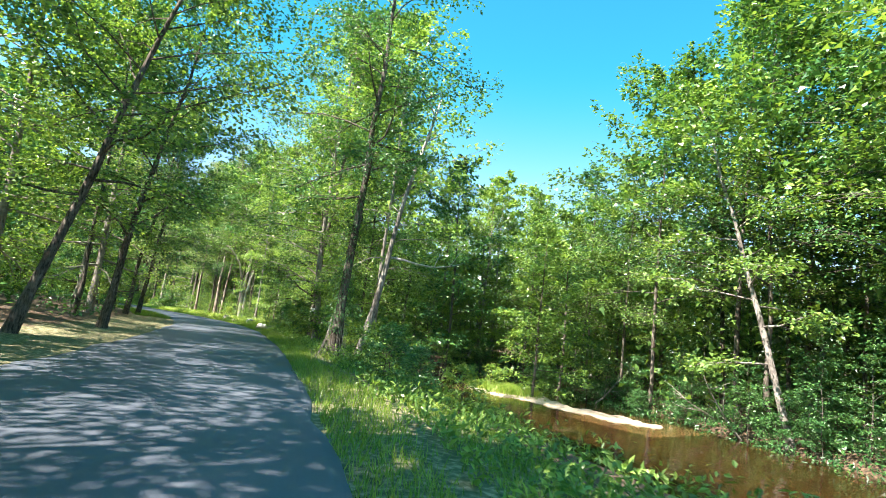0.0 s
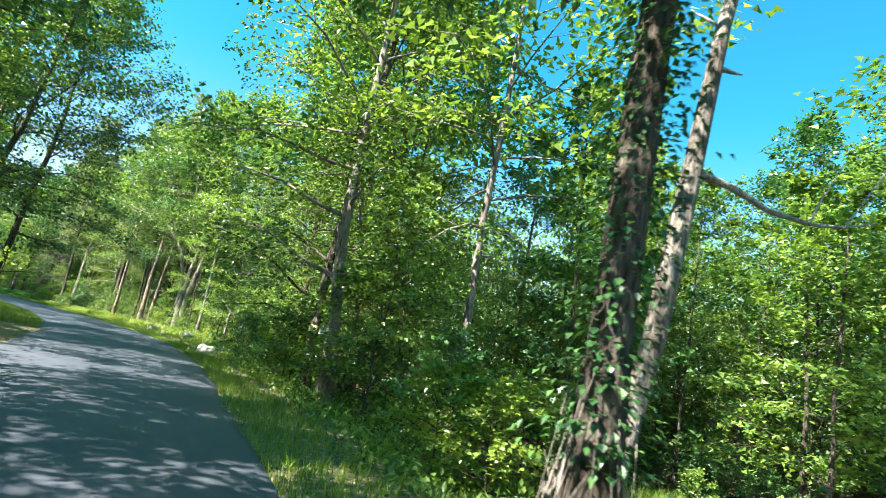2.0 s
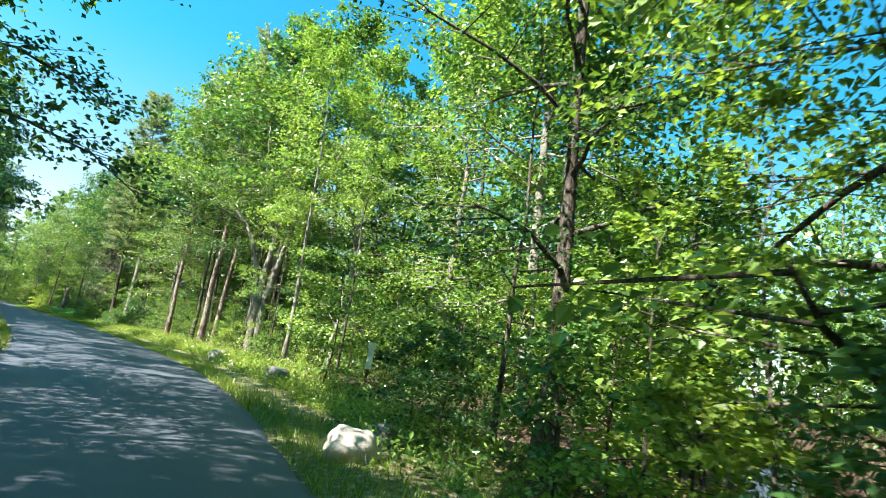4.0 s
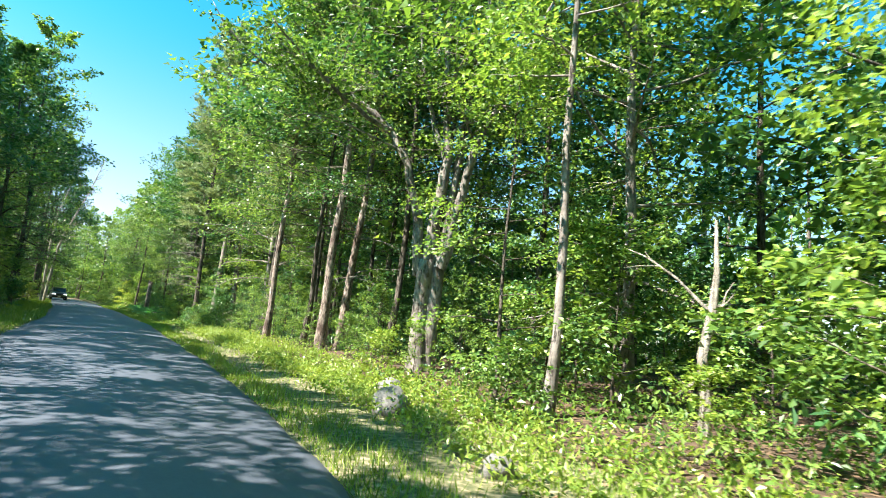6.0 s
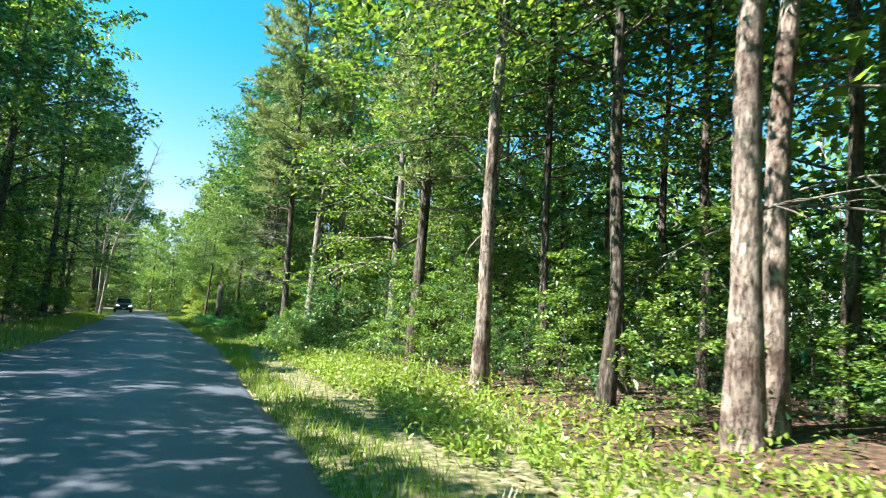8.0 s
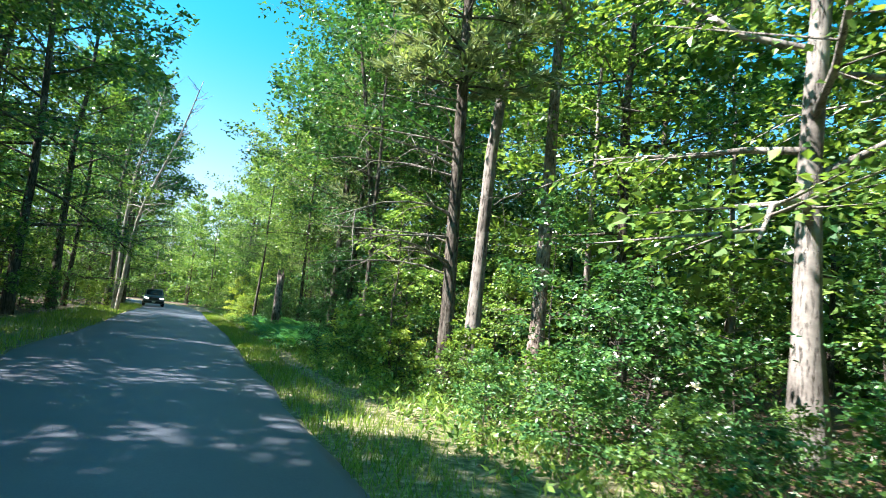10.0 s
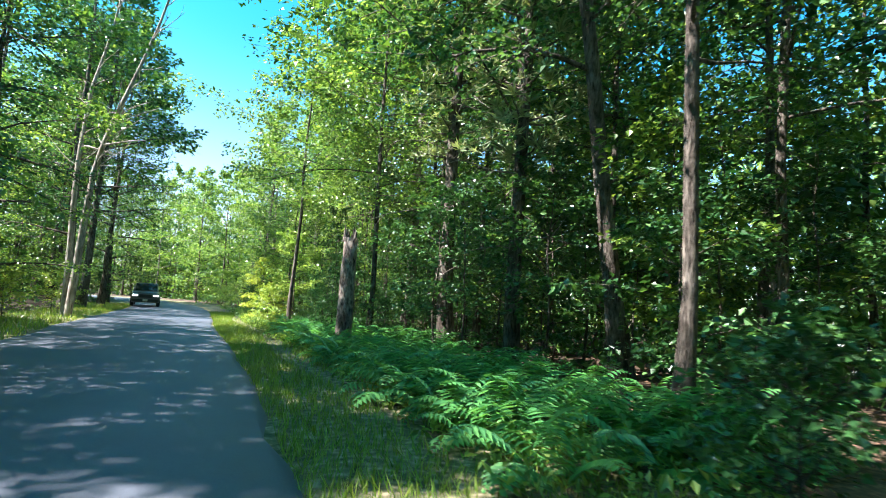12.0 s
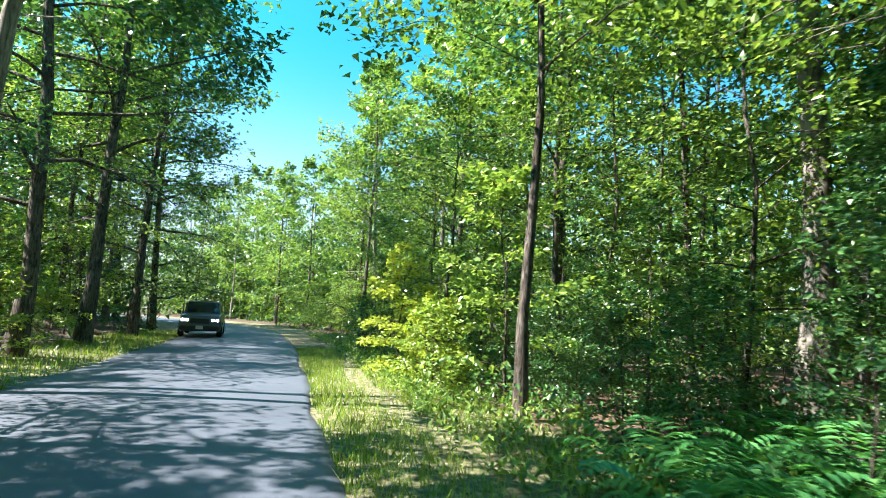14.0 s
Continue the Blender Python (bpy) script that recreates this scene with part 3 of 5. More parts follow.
def scatter(stock, s0, s1, ds, u0, u1, gap, size=(0.85, 1.15), creek=7.5, skip=None, kinds=tuple(range(24))):
    """Plants a strip of the plan, with a gap between stems."""
    s = s0
    while s < s1:
        for _ in range(6):
            u = RNG.uniform(u0, u1)
            x, y = at_road(s + RNG.uniform(-0.4, 0.4) * ds, u)
            if clear_of(x, y, SPOTS, gap) and creek_off(np.array([x]), np.array([y]))[0] > creek and not (skip and skip(x, y)):
                SPOTS.append((x, y))
                stock.put(stand(x, y, RNG.uniform(0, 360), RNG.uniform(*size) * growth(x, y), 0.05), int(RNG.choice(kinds)))
                break
        s += ds


def open_water_view(x, y):
    return x > 2 and y < 42 and creek_off(np.array([x]), np.array([y]))[0] < 11 and x < np.interp(y, CREEK[:, 1], CREEK[:, 0])


# camera's side of the road
def kept_open(x, y):
    """Places that the woods leave free: the creek's near bank."""
    return y < 29 and open_water_view(x, y)


GLADES = ((-4.5, 51.0, 0.3, 58.6, 1.0), (-1.0, 26.5, 2.55, 32.8, 1.3), (-9.7, 66.1, -16.6, 92.8, 2.0), (-3.5, 47.2, 1.0, 52.6, 0.9), (-5.8, 55, -2.95, 67.0, 1.6), (-7.0, 58.7, -2.95, 67.0, 1.7), (-8.3, 62.4, -3.4, 72.5, 1.2), (-7.0, 58.7, -6.2, 71.8, 1.4), (-9.7, 66, -6.2, 71.8, 1.5), (-9.7, 66, -8.8, 76.5, 1.4), (-17.9, 84.3, -16.3, 94, 1.6), (-17.9, 84.3, -14.5, 94.3, 1.7))


def glade(x, y, wide=1.0):
    """Open strips from the verge in to the largest trunks, besides the creek's near bank."""
    for ax, ay, bx, by, w in GLADES:
        d = np.array([bx - ax, by - ay])
        k = np.clip(((x - ax) * d[0] + (y - ay) * d[1]) / (d @ d), 0, 1)
        if math.hypot(x - ax - k * d[0], y - ay - k * d[1]) < w * wide:
            return True
    return kept_open(x, y)


scatter(NEAR, 27, 61, 5.6, 4.0, 8.5, 2.6, skip=glade)
scatter(CANOPY, 62, 84, 3.2, 5.0, 9.0, 2.2, skip=lambda x, y: glade(x, y, 0.7) or math.hypot(x + 4.5, y - 66.5) < 4.5)
# the tree at (-3.6, 71.4) is added to shade the wood by the pines
for x, y, k in ((-6.9, 74.6, 0), (-3.6, 71.4, 1), (-4.6, 76.5, 3), (5.6, 31.2, 2), (4.2, 37.5, 0), (6.2, 40.0, 3)):
    SPOTS.append((x, y))
    CANOPY.put(stand(x, y, 90 * x, 1.0, 0.05), k)
scatter(NEAR, 84, 100, 5.6, 6.0, 9.5, 2.6, skip=glade)
scatter(CANOPY, 105, 121, 2.9, 4.2, 9.0, 2.2, kinds=(0, 1))
scatter(CANOPY, 121, 131, 3.2, 5.5, 10.0, 2.2, kinds=(0, 1, 3))
scatter(NEAR, 128, 162, 6.2, 5.0, 9.0, 2.6)
scatter(FAR, 162, 215, 6.2, 5.0, 9.0, 2.6)
scatter(FAR, 25, 200, 4.2, 10, 17, 2.8, skip=kept_open)
scatter(FAR, 60, 180, 12, 17, 25, 3.0)
scatter(FAR, 100, 126, 4.0, 12, 20, 2.4, kinds=(2, 5))
# across the creek
def bank_row(k, back):
    """Along the creek's far bank, as seen from the road, and rows behind it."""
    x = np.interp(k, (0, 0.4, 0.75, 1), (19.5, 20.5, 18.0, 11.5)) + back * 0.9
    y = np.interp(k, (0, 0.4, 0.75, 1), (6, 19, 34, 42)) + back * 0.35
    return x + RNG.uniform(-0.9, 0.9), y + RNG.uniform(-0.9, 0.9)


for back, n, stock, size in ((0.2, 12, CANOPY, (0.95, 1.1)), (4.0, 11, CANOPY, (0.9, 1.05)), (9, 9, FAR, (0.85, 1.05)), (15, 7, FAR, (0.85, 1.1))):
    for q in range(n):
        k = (q + 0.5) / n
        x, y = bank_row(k, back)
        if clear_of(x, y, SPOTS, 1.6):
            SPOTS.append((x, y))
            (NEAR if k > 0.8 else stock).put(stand(x, y, RNG.uniform(0, 360), RNG.uniform(*size) * growth(x, y), 0.05), 1 if k > 0.8 else (0, 3, 1)[q % 3] if stock is CANOPY else int(RNG.integers(0, 99)))
for q in range(22):
    x, y = bank_row((q + 0.5) / 22, RNG.uniform(1.5, 6.0))
    (SAPLING if q > 15 else SHADED).put(stand(x, y, RNG.uniform(0, 360), RNG.uniform(0.9, 1.5), 0.05))
for q in range(9):
    x, y = bank_row(0.82 + 0.2 * q / 9, -1.2)
    YOUNG.put(stand(x, y, RNG.uniform(0, 360), RNG.uniform(0.6, 0.9), 0.05), 1)
# far side of the road
scatter(NEAR, -9, 56, 6.0, -ROAD_WIDTH - 6.0, -ROAD_WIDTH - 3.2, 3.0, size=(0.82, 0.98))
# rows with kinds (0, 2, 5): dark oak leaves stand in for their shaded side
scatter(FAR, 55, 77, 3.4, -ROAD_WIDTH - 5.8, -ROAD_WIDTH - 4.5, 2.6, size=(0.66, 0.76), kinds=(0, 2, 5))
scatter(NEAR, 78, 101, 5.0, -ROAD_WIDTH - 8.0, -ROAD_WIDTH - 5.2, 3.0, size=(0.72, 0.84), kinds=(0, 2, 5))
# trees added to shade the road and bank; first three out of view
for x, y in ((-7.4, 3.5), (-7.6, 9.0), (-7.8, -2.5), (-8.0, 28.5)):
    SPOTS.append((x, y))
    CANOPY.put(stand(x, y, 50 * y, 1.08 if y < 20 else 0.9, 0.05), 0 if y < 5 else 3)
scatter(NEAR, 101, 114, 3.8, -ROAD_WIDTH - 7.8, -ROAD_WIDTH - 3.6, 2.6, size=(0.95, 1.15), kinds=(0, 2, 5))
for s, u, k, n in ((134, -6.9, 1.0, 2), (139, -6.9, 1.1, 5), (145, -6.6, 1.1, 0), (151, -6.8, 1.1, 3)):
    x, y = at_road(s, u)
    SPOTS.append((x, y))
    NEAR.put(stand(x, y, 57 * s, k, 0.05), n)
scatter(NEAR, 112, 175, 4.2, -ROAD_WIDTH - 7.8, -ROAD_WIDTH - 2.9, 2.8, skip=lambda x, y: 115 < y < 126 and x > -52)
scatter(FAR, 80, 114, 4.5, -ROAD_WIDTH - 11, -ROAD_WIDTH - 7, 2.6)
scatter(FAR, -10, 190, 7.5, -ROAD_WIDTH - 17, -ROAD_WIDTH - 10, 3.2, skip=lambda x, y: 55 < y < 74)
# understorey
scatter(SAPLING, 25, 53, 1.35, 2.6, 7.5, 0.9, skip=lambda x, y: glade(x, y, 0.55))
scatter(SAPLING, 53, 62, 2.1, 3.2, 7.5, 0.9, skip=lambda x, y: glade(x, y, 0.55))
scatter(SAPLING, 62, 84, 0.9, 3.9, 6.6, 0.7, size=(0.35, 0.62))
# SHADED: dark-leaved saplings, their colour imitating shade inside the wood
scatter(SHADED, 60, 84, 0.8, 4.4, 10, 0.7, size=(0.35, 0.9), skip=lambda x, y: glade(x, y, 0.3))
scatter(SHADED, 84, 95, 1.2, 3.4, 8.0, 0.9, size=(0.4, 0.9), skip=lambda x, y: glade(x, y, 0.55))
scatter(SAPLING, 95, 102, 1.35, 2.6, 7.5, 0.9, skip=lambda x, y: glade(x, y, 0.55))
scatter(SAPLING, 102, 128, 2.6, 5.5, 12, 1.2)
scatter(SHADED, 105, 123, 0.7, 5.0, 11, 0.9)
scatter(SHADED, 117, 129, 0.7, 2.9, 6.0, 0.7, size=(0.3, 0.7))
scatter(YOUNG, 120, 145, 2.2, 3.8, 7.0, 1.2)
scatter(YOUNG, 44, 63, 3.6, 4.0, 7.5, 1.3, skip=glade)
scatter(YOUNG, 84, 92, 3.6, 4.0, 7.5, 1.3, skip=glade)
scatter(SAPLING, 127, 168, 2.2, 2.8, 9, 1.0)
scatter(SAPLING, 30, 102, 3.2, 7.5, 14, 1.2, skip=kept_open)
scatter(SAPLING, 66, 160, 4.4, -ROAD_WIDTH - 6, -ROAD_WIDTH - 2.4, 1.2)
scatter(SHRUB, 24, 47, 1.8, 2.3, 4.2, 0.8, creek=5.5)
scatter(SHRUB, 58, 66, 3.0, 3.2, 5.0, 0.9, size=(0.5, 0.8))
scatter(SHRUB, 80, 90, 3.0, 3.2, 5.0, 0.9, size=(0.5, 0.8))
scatter(SHRUB, 86, 94, 0.9, 2.3, 4.2, 0.7, size=(0.45, 0.8), kinds=(2, 5, 0))
scatter(SHRUB, 94, 104, 1.0, 2.2, 3.8, 0.7, size=(0.6, 0.9))
scatter(SHRUB, 126, 160, 3.0, 2.4, 4.5, 0.9)
scatter(SHRUB, 60, 150, 6.5, -ROAD_WIDTH - 4, -ROAD_WIDTH - 1.8, 0.9)
for q in range(54):
    x, y = bank_row((q + 0.5) / 54, -0.9 - 0.8 * (q % 2))
    (SHADED, SHRUB, SHRUB)[q % 3].put(stand(x, y, RNG.uniform(0, 360), RNG.uniform(0.6, 1.0), 0.05), 3 * q + 2)
# the bushes on the creek's near bank
for x, y, k in ((3.7, 10.4, 0.55), (3.1, 11.3, 0.55), (4.0, 9.2, 0.28), (3.9, 16.7, 0.75), (4.7, 17.9, 0.62), (3.3, 15.2, 0.95), (2.9, 14.2, 0.7), (3.0, 18.6, 0.8), (4.0, 20.0, 0.7), (2.9, 25.4, 0.9), (4.6, 24.6, 0.7), (5.6, 26.5, 0.7), (4.2, 28.0, 1.0), (6.2, 29.4, 0.8)):
    SHRUB.put(stand(x, y, 70 * x, k, 0.05), int(y))


def far_woods(name, label, spots, seed, n=650, small=1.0):
    """Massed crowns too far off to tell apart."""
    rng = np.random.default_rng(seed)
    leaves, wood = Leaves(), Wood()
    for x, y in spots:
        z0 = h1(x, y)
        H, R = rng.uniform(14, 19) * growth(x, y), rng.uniform(3.6, 5.0)
        wood.tube([(x, y, z0 - 0.2), (x + rng.normal() * 0.4, y, z0 + H * 0.8)], [0.16, 0.04], 5)
        d = rng.normal(size=(n, 3))
        d /= np.linalg.norm(d, axis=1)[:, None]
        k = rng.random(n) ** 0.35
        c = np.array([x, y, z0 + H * 0.51])
        p = c + d * k[:, None] * [R, R, H * 0.5]
        leaves.add(p, rng.normal(size=(n, 3)) + [0, 0, -0.3], [0, 0, 1.0] + rng.normal(size=(n, 3)) * 0.5, small * rng.uniform(0.35, 0.8, n), small * rng.uniform(0.3, 0.6, n))
    for x, y in spots:
        for _ in range(3 if small > 0.8 else 7):
            c = np.array([x + rng.normal() * 3, y + rng.normal() * 3, 0.0])
            c[2] = h1(c[0], c[1]) + 1.2
            p = c + rng.normal(size=(40, 3)) * [1.3, 1.3, 0.9]
            leaves.add(p, rng.normal(size=(40, 3)), [0, 0, 1.0] + rng.normal(size=(40, 3)) * 0.6, small * rng.uniform(0.3, 0.7, 40), small * rng.uniform(0.25, 0.5, 40))
    for x, y in spots:
        c = np.array([x, y, h1(x, y)]) + rng.normal(size=(260, 3)) * [2.6, 2.6, 0] + np.c_[np.zeros((260, 2)), rng.uniform(0.2, 7, 260)]
        leaves.add(c, rng.normal(size=(260, 3)), [0, 0, 1.0] + rng.normal(size=(260, 3)) * 0.6, small * rng.uniform(0.4, 0.9, 260), small * rng.uniform(0.35, 0.7, 260))
    root = tagged(new(name), label, "woods", kind="stuff")
    part("trunks", wood.mesh("trunks", BARK), root)
    part("crowns", leaves.mesh("crowns", LEAF, simple=True), root)


spots = [at_road(s + RNG.uniform(-2, 2), u + RNG.uniform(-2, 2)) for s in range(-10, 215, 6) for u in (25, 31, 38, 46)]
far_woods("far_woods", "distant green broadleaf woods behind the roadside trees", [p for p in spots if creek_off(np.array([p[0]]), np.array([p[1]]))[0] > 8 and (p[1] > 62 or p[0] > 38)], 5)
spots = [at_road(s + RNG.uniform(-2, 2), -ROAD_WIDTH - u + RNG.uniform(-2, 2)) for s in range(-10, 200, 7) for u in (15, 22, 30)]
spots += [at_road(s + RNG.uniform(-2, 2), u + RNG.uniform(-1.5, 1.5)) for s in range(160, 216, 6) for u in (-ROAD_WIDTH - 9, 13, 19)]
far_woods("far_woods", "distant green broadleaf woods across the road", spots, 6, 900, 0.75)

spots = [(x + RNG.uniform(-1.5, 1.5), y + RNG.uniform(-1.5, 1.5)) for x in (24, 29, 35) for y in range(0, 74, 5)] + [(x, y) for x, y in ((14, 47), (12, 52), (16.5, 58), (10, 58), (21, 64), (13, 64))]
far_woods("far_woods", "green broadleaf woods beyond the creek", [p for p in spots if creek_off(np.array([p[0]]), np.array([p[1]]))[0] > 5], 7, 1500, 0.6)


# ---- verge grass, weeds ----
def blades(name, label, n, place, tall, wide, mat, seed):
    rng = np.random.default_rng(seed)
    xy = np.array([place(rng) for _ in range(n)])
    z = np.maximum(height(xy[:, 0], xy[:, 1]), WATER_Z + 0.08 if "creek" in label else -9.0)
    base = np.c_[xy, z - 0.01]
    h = tall * rng.uniform(0.4, 1.2, n)
    tip = base + np.c_[rng.normal(size=(n, 2)) * h[:, None] * 0.35, h]
    side = rng.normal(size=(n, 3)) * [1, 1, 0]
    side *= (wide / (np.linalg.norm(side, axis=1) + 1e-6))[:, None]
    v = np.stack([base - side, base + side, tip], 1).reshape(-1, 3)
    f = np.arange(3 * n).reshape(-1, 3)
    tagged(new(name, mesh_of(name, v, f, mat)), label, "grass", kind="stuff")


def verge_spot(r):
    """A place on the verge, seldom on the worn track that runs along it."""
    while True:
        s, u = r.uniform(0, 140), 0.03 + 3.0 * r.random() ** 1.2
        bare = 0.85 < u + 0.25 * math.sin(s * 0.4) < 1.9 if 50 < s < 90 else 1.15 < u + 0.25 * math.sin(s * 0.4) < 1.6
        if not bare or r.random() < 0.2:
            return at_road(s, u)


blades("verge_grass", "ragged sunlit grass along the road's verge", 90000, verge_spot, 0.17, 0.008, GRASS, 1)
blades("verge_grass", "ragged grass along the road's far verge", 24000, lambda r: at_road(r.uniform(45, 150), -ROAD_WIDTH - 0.05 - 2.5 * r.random()), 0.2, 0.012, GRASS, 2)
blades("sandbar_grass", "bright green grass on the creek's sandbar", 7000, lambda r: (12.9 + r.normal() * 0.7, 29.6 + r.normal() * 1.2), 0.4, 0.012, GRASS, 3)


def bank_spot(r):
    k = r.random()
    return (float(np.interp(k, (0, 0.4, 0.75, 1), (18.5, 19.3, 17.0, 11.0)) + r.uniform(-1.6, 2.5)), float(np.interp(k, (0, 0.4, 0.75, 1), (6, 19, 34, 42)) + r.uniform(-1, 1)))


def low_growth(name, label, n, place, tall, size, mat, seed, clump=14):
    """Many small leafy plants, uncounted."""
    rng = np.random.default_rng(seed)
    leaves = Leaves()
    xy = np.array([place(rng) for _ in range(n)])
    z = height(xy[:, 0], xy[:, 1])
    for (x, y), g in zip(xy, z):
        h = tall * rng.uniform(0.4, 1.3)
        p = np.array([x, y, g]) + rng.normal(size=(clump, 3)) * [h * 0.35, h * 0.35, 0] + np.c_[np.zeros((clump, 2)), rng.uniform(0.05, h, clump)]
        leaves.add(p, rng.normal(size=(clump, 3)) + [0, 0, 0.2], [0, 0, 1.0] + rng.normal(size=(clump, 3)) * 0.5, size * rng.uniform(0.6, 1.3, clump), size * rng.uniform(0.3, 0.6, clump))
    tagged(new(name, leaves.mesh(name, mat)), label, "plants", kind="stuff")


low_growth("roadside_weeds", "bright yellow-green weeds in the sun on the verge", 2200, lambda r: at_road(r.uniform(44, 86), 1.4 + 2.6 * r.random()), 0.36, 0.095, WEED, 21, 13)
low_growth("roadside_weeds", "green weeds on the bank by the creek", 1300, lambda r: at_road(r.uniform(0, 46), 1.2 + 3.4 * r.random()), 0.38, 0.13, LEAF, 22, 11)
low_growth("roadside_weeds", "low green weeds on the shaded verge", 1600, lambda r: at_road(r.uniform(86, 150), 1.4 + 2.4 * r.random()), 0.3, 0.12, LEAF, 23, 10)
# LEAF_DARK in these rows imitates the shade under the trees
low_growth("undergrowth", "low leafy undergrowth on the forest floor", 1300, lambda r: at_road(r.uniform(26, 190), 6 + 26 * r.random()), 0.8, 0.3, LEAF_DARK, 24, 16)
low_growth("undergrowth", "low leafy undergrowth across the road", 900, lambda r: at_road(r.uniform(20, 210), -ROAD_WIDTH - 3 - 22 * r.random()), 0.9, 0.3, LEAF_DARK, 25, 16)
low_growth("undergrowth", "fresh green seedlings and weeds at the wood's edge", 1200, lambda r: at_road(r.choice((r.uniform(46, 64), r.uniform(95, 102))), 3.0 + 4.5 * r.random()), 0.55, 0.13, LEAF, 27, 12)
low_growth("undergrowth", "seedlings with leaves coloured dark for the shade under trees", 900, lambda r: at_road(r.uniform(117, 140), 3.0 + 5.5 * r.random()), 0.6, 0.12, LEAF_DARK, 28, 14)
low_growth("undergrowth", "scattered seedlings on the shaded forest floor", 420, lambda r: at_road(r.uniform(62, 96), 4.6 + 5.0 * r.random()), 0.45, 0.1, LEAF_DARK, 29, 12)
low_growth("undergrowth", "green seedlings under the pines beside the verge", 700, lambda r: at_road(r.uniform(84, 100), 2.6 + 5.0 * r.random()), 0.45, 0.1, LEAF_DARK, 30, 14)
low_growth("undergrowth", "leafy plants hanging over the creek's far bank", 900, lambda r: bank_spot(r), 0.7, 0.17, LEAF_DARK, 26, 18)


def litter():
    rng = np.random.default_rng(31)
    n = 9000
    xy = np.array([at_road(rng.uniform(40, 130), 1.6 + 11 * rng.random()) for _ in range(n)])
    p = np.c_[xy, height(xy[:, 0], xy[:, 1]) + 0.015]
    leaves = Leaves()
    leaves.add(p, rng.normal(size=(n, 3)) * [1, 1, 0.12], [0, 0, 1.0] + rng.normal(size=(n, 3)) * 0.25, rng.uniform(0.08, 0.16, n), rng.uniform(0.05, 0.09, n))
    tagged(new("leaf_litter", leaves.mesh("leaf_litter", DRY)), "dry brown fallen leaves on the forest floor", "leaf litter", kind="stuff")


litter()


# ---- single trees that stand out ----
def bare_limb(wood, rng, start, way, length, r, sub=3, sag=0.0, depth=1):
    """A leafless limb with side twigs."""
    pts, d = [np.array(start, float)], unit(np.array(way, float))
    for k in range(5):
        d = unit(d + rng.normal(size=3) * 0.12 + np.array([0, 0, -sag]))
        pts.append(pts[-1] + d * length / 5)
    wood.tube(pts, r * np.linspace(1, 0.22, 6), 5)
    for k in range(sub if depth else 0):
        i = 1 + int(rng.integers(0, 4))
        bare_limb(wood, rng, pts[i], unit(d + rng.normal(size=3) * 0.7), length * rng.uniform(0.25, 0.5), r * 0.45, 2, sag, depth - 1)
    return pts


def vine_oak():
    """A dark rough trunk wrapped in climbing leaves, with dead stems at its foot."""
    w, l = broadleaf(501, 20, 6.0, 3.8, 0.19, 34, 10, 46, 0.14, lean=(0.02, -0.005))
    root = plant_tree("vine_covered_tree", "dark rough tree wrapped in climbing vines beside the creek", "tree", w, l, BARK, LEAF_DARK)
    rng = np.random.default_rng(502)
    vine, stems = Leaves(), Wood()
    n = 3600
    z, a = rng.uniform(0.9, 10, n), rng.uniform(0, 6.28, n)
    rr = 0.18 + np.abs(rng.normal(size=n)) * 0.2
    p = np.c_[z * 0.02 + np.cos(a) * rr, -z * 0.005 + np.sin(a) * rr, z]
    vine.add(p, np.c_[np.cos(a), np.sin(a), -0.7 + rng.normal(size=n) * 0.5], np.c_[np.cos(a), np.sin(a), 0.8 + 0 * z], rng.uniform(0.06, 0.11, n), rng.uniform(0.04, 0.08, n))
    part("vine", vine.mesh("vine", LEAF_DARK), root, "climbing vine leaves")
    for k in range(34):
        b = rng.uniform(0, 6.28)
        q = np.array([math.cos(b) * rng.uniform(0.3, 0.7), math.sin(b) * rng.uniform(0.3, 0.7), -0.05])
        stems.tube([q, q * 0.6 + [0, 0, rng.uniform(0.4, 0.8)], q * 0.3 + [rng.normal() * 0.1, rng.normal() * 0.1, rng.uniform(0.9, 1.8)]], [0.012, 0.01, 0.004], 4)
    tagged(part("dead_growth", stems.mesh("dead_growth", DEADWOOD), root, "bleached dead vine stems"), kind="stuff")
    root.matrix_basis = stand(2.5, 21.5)


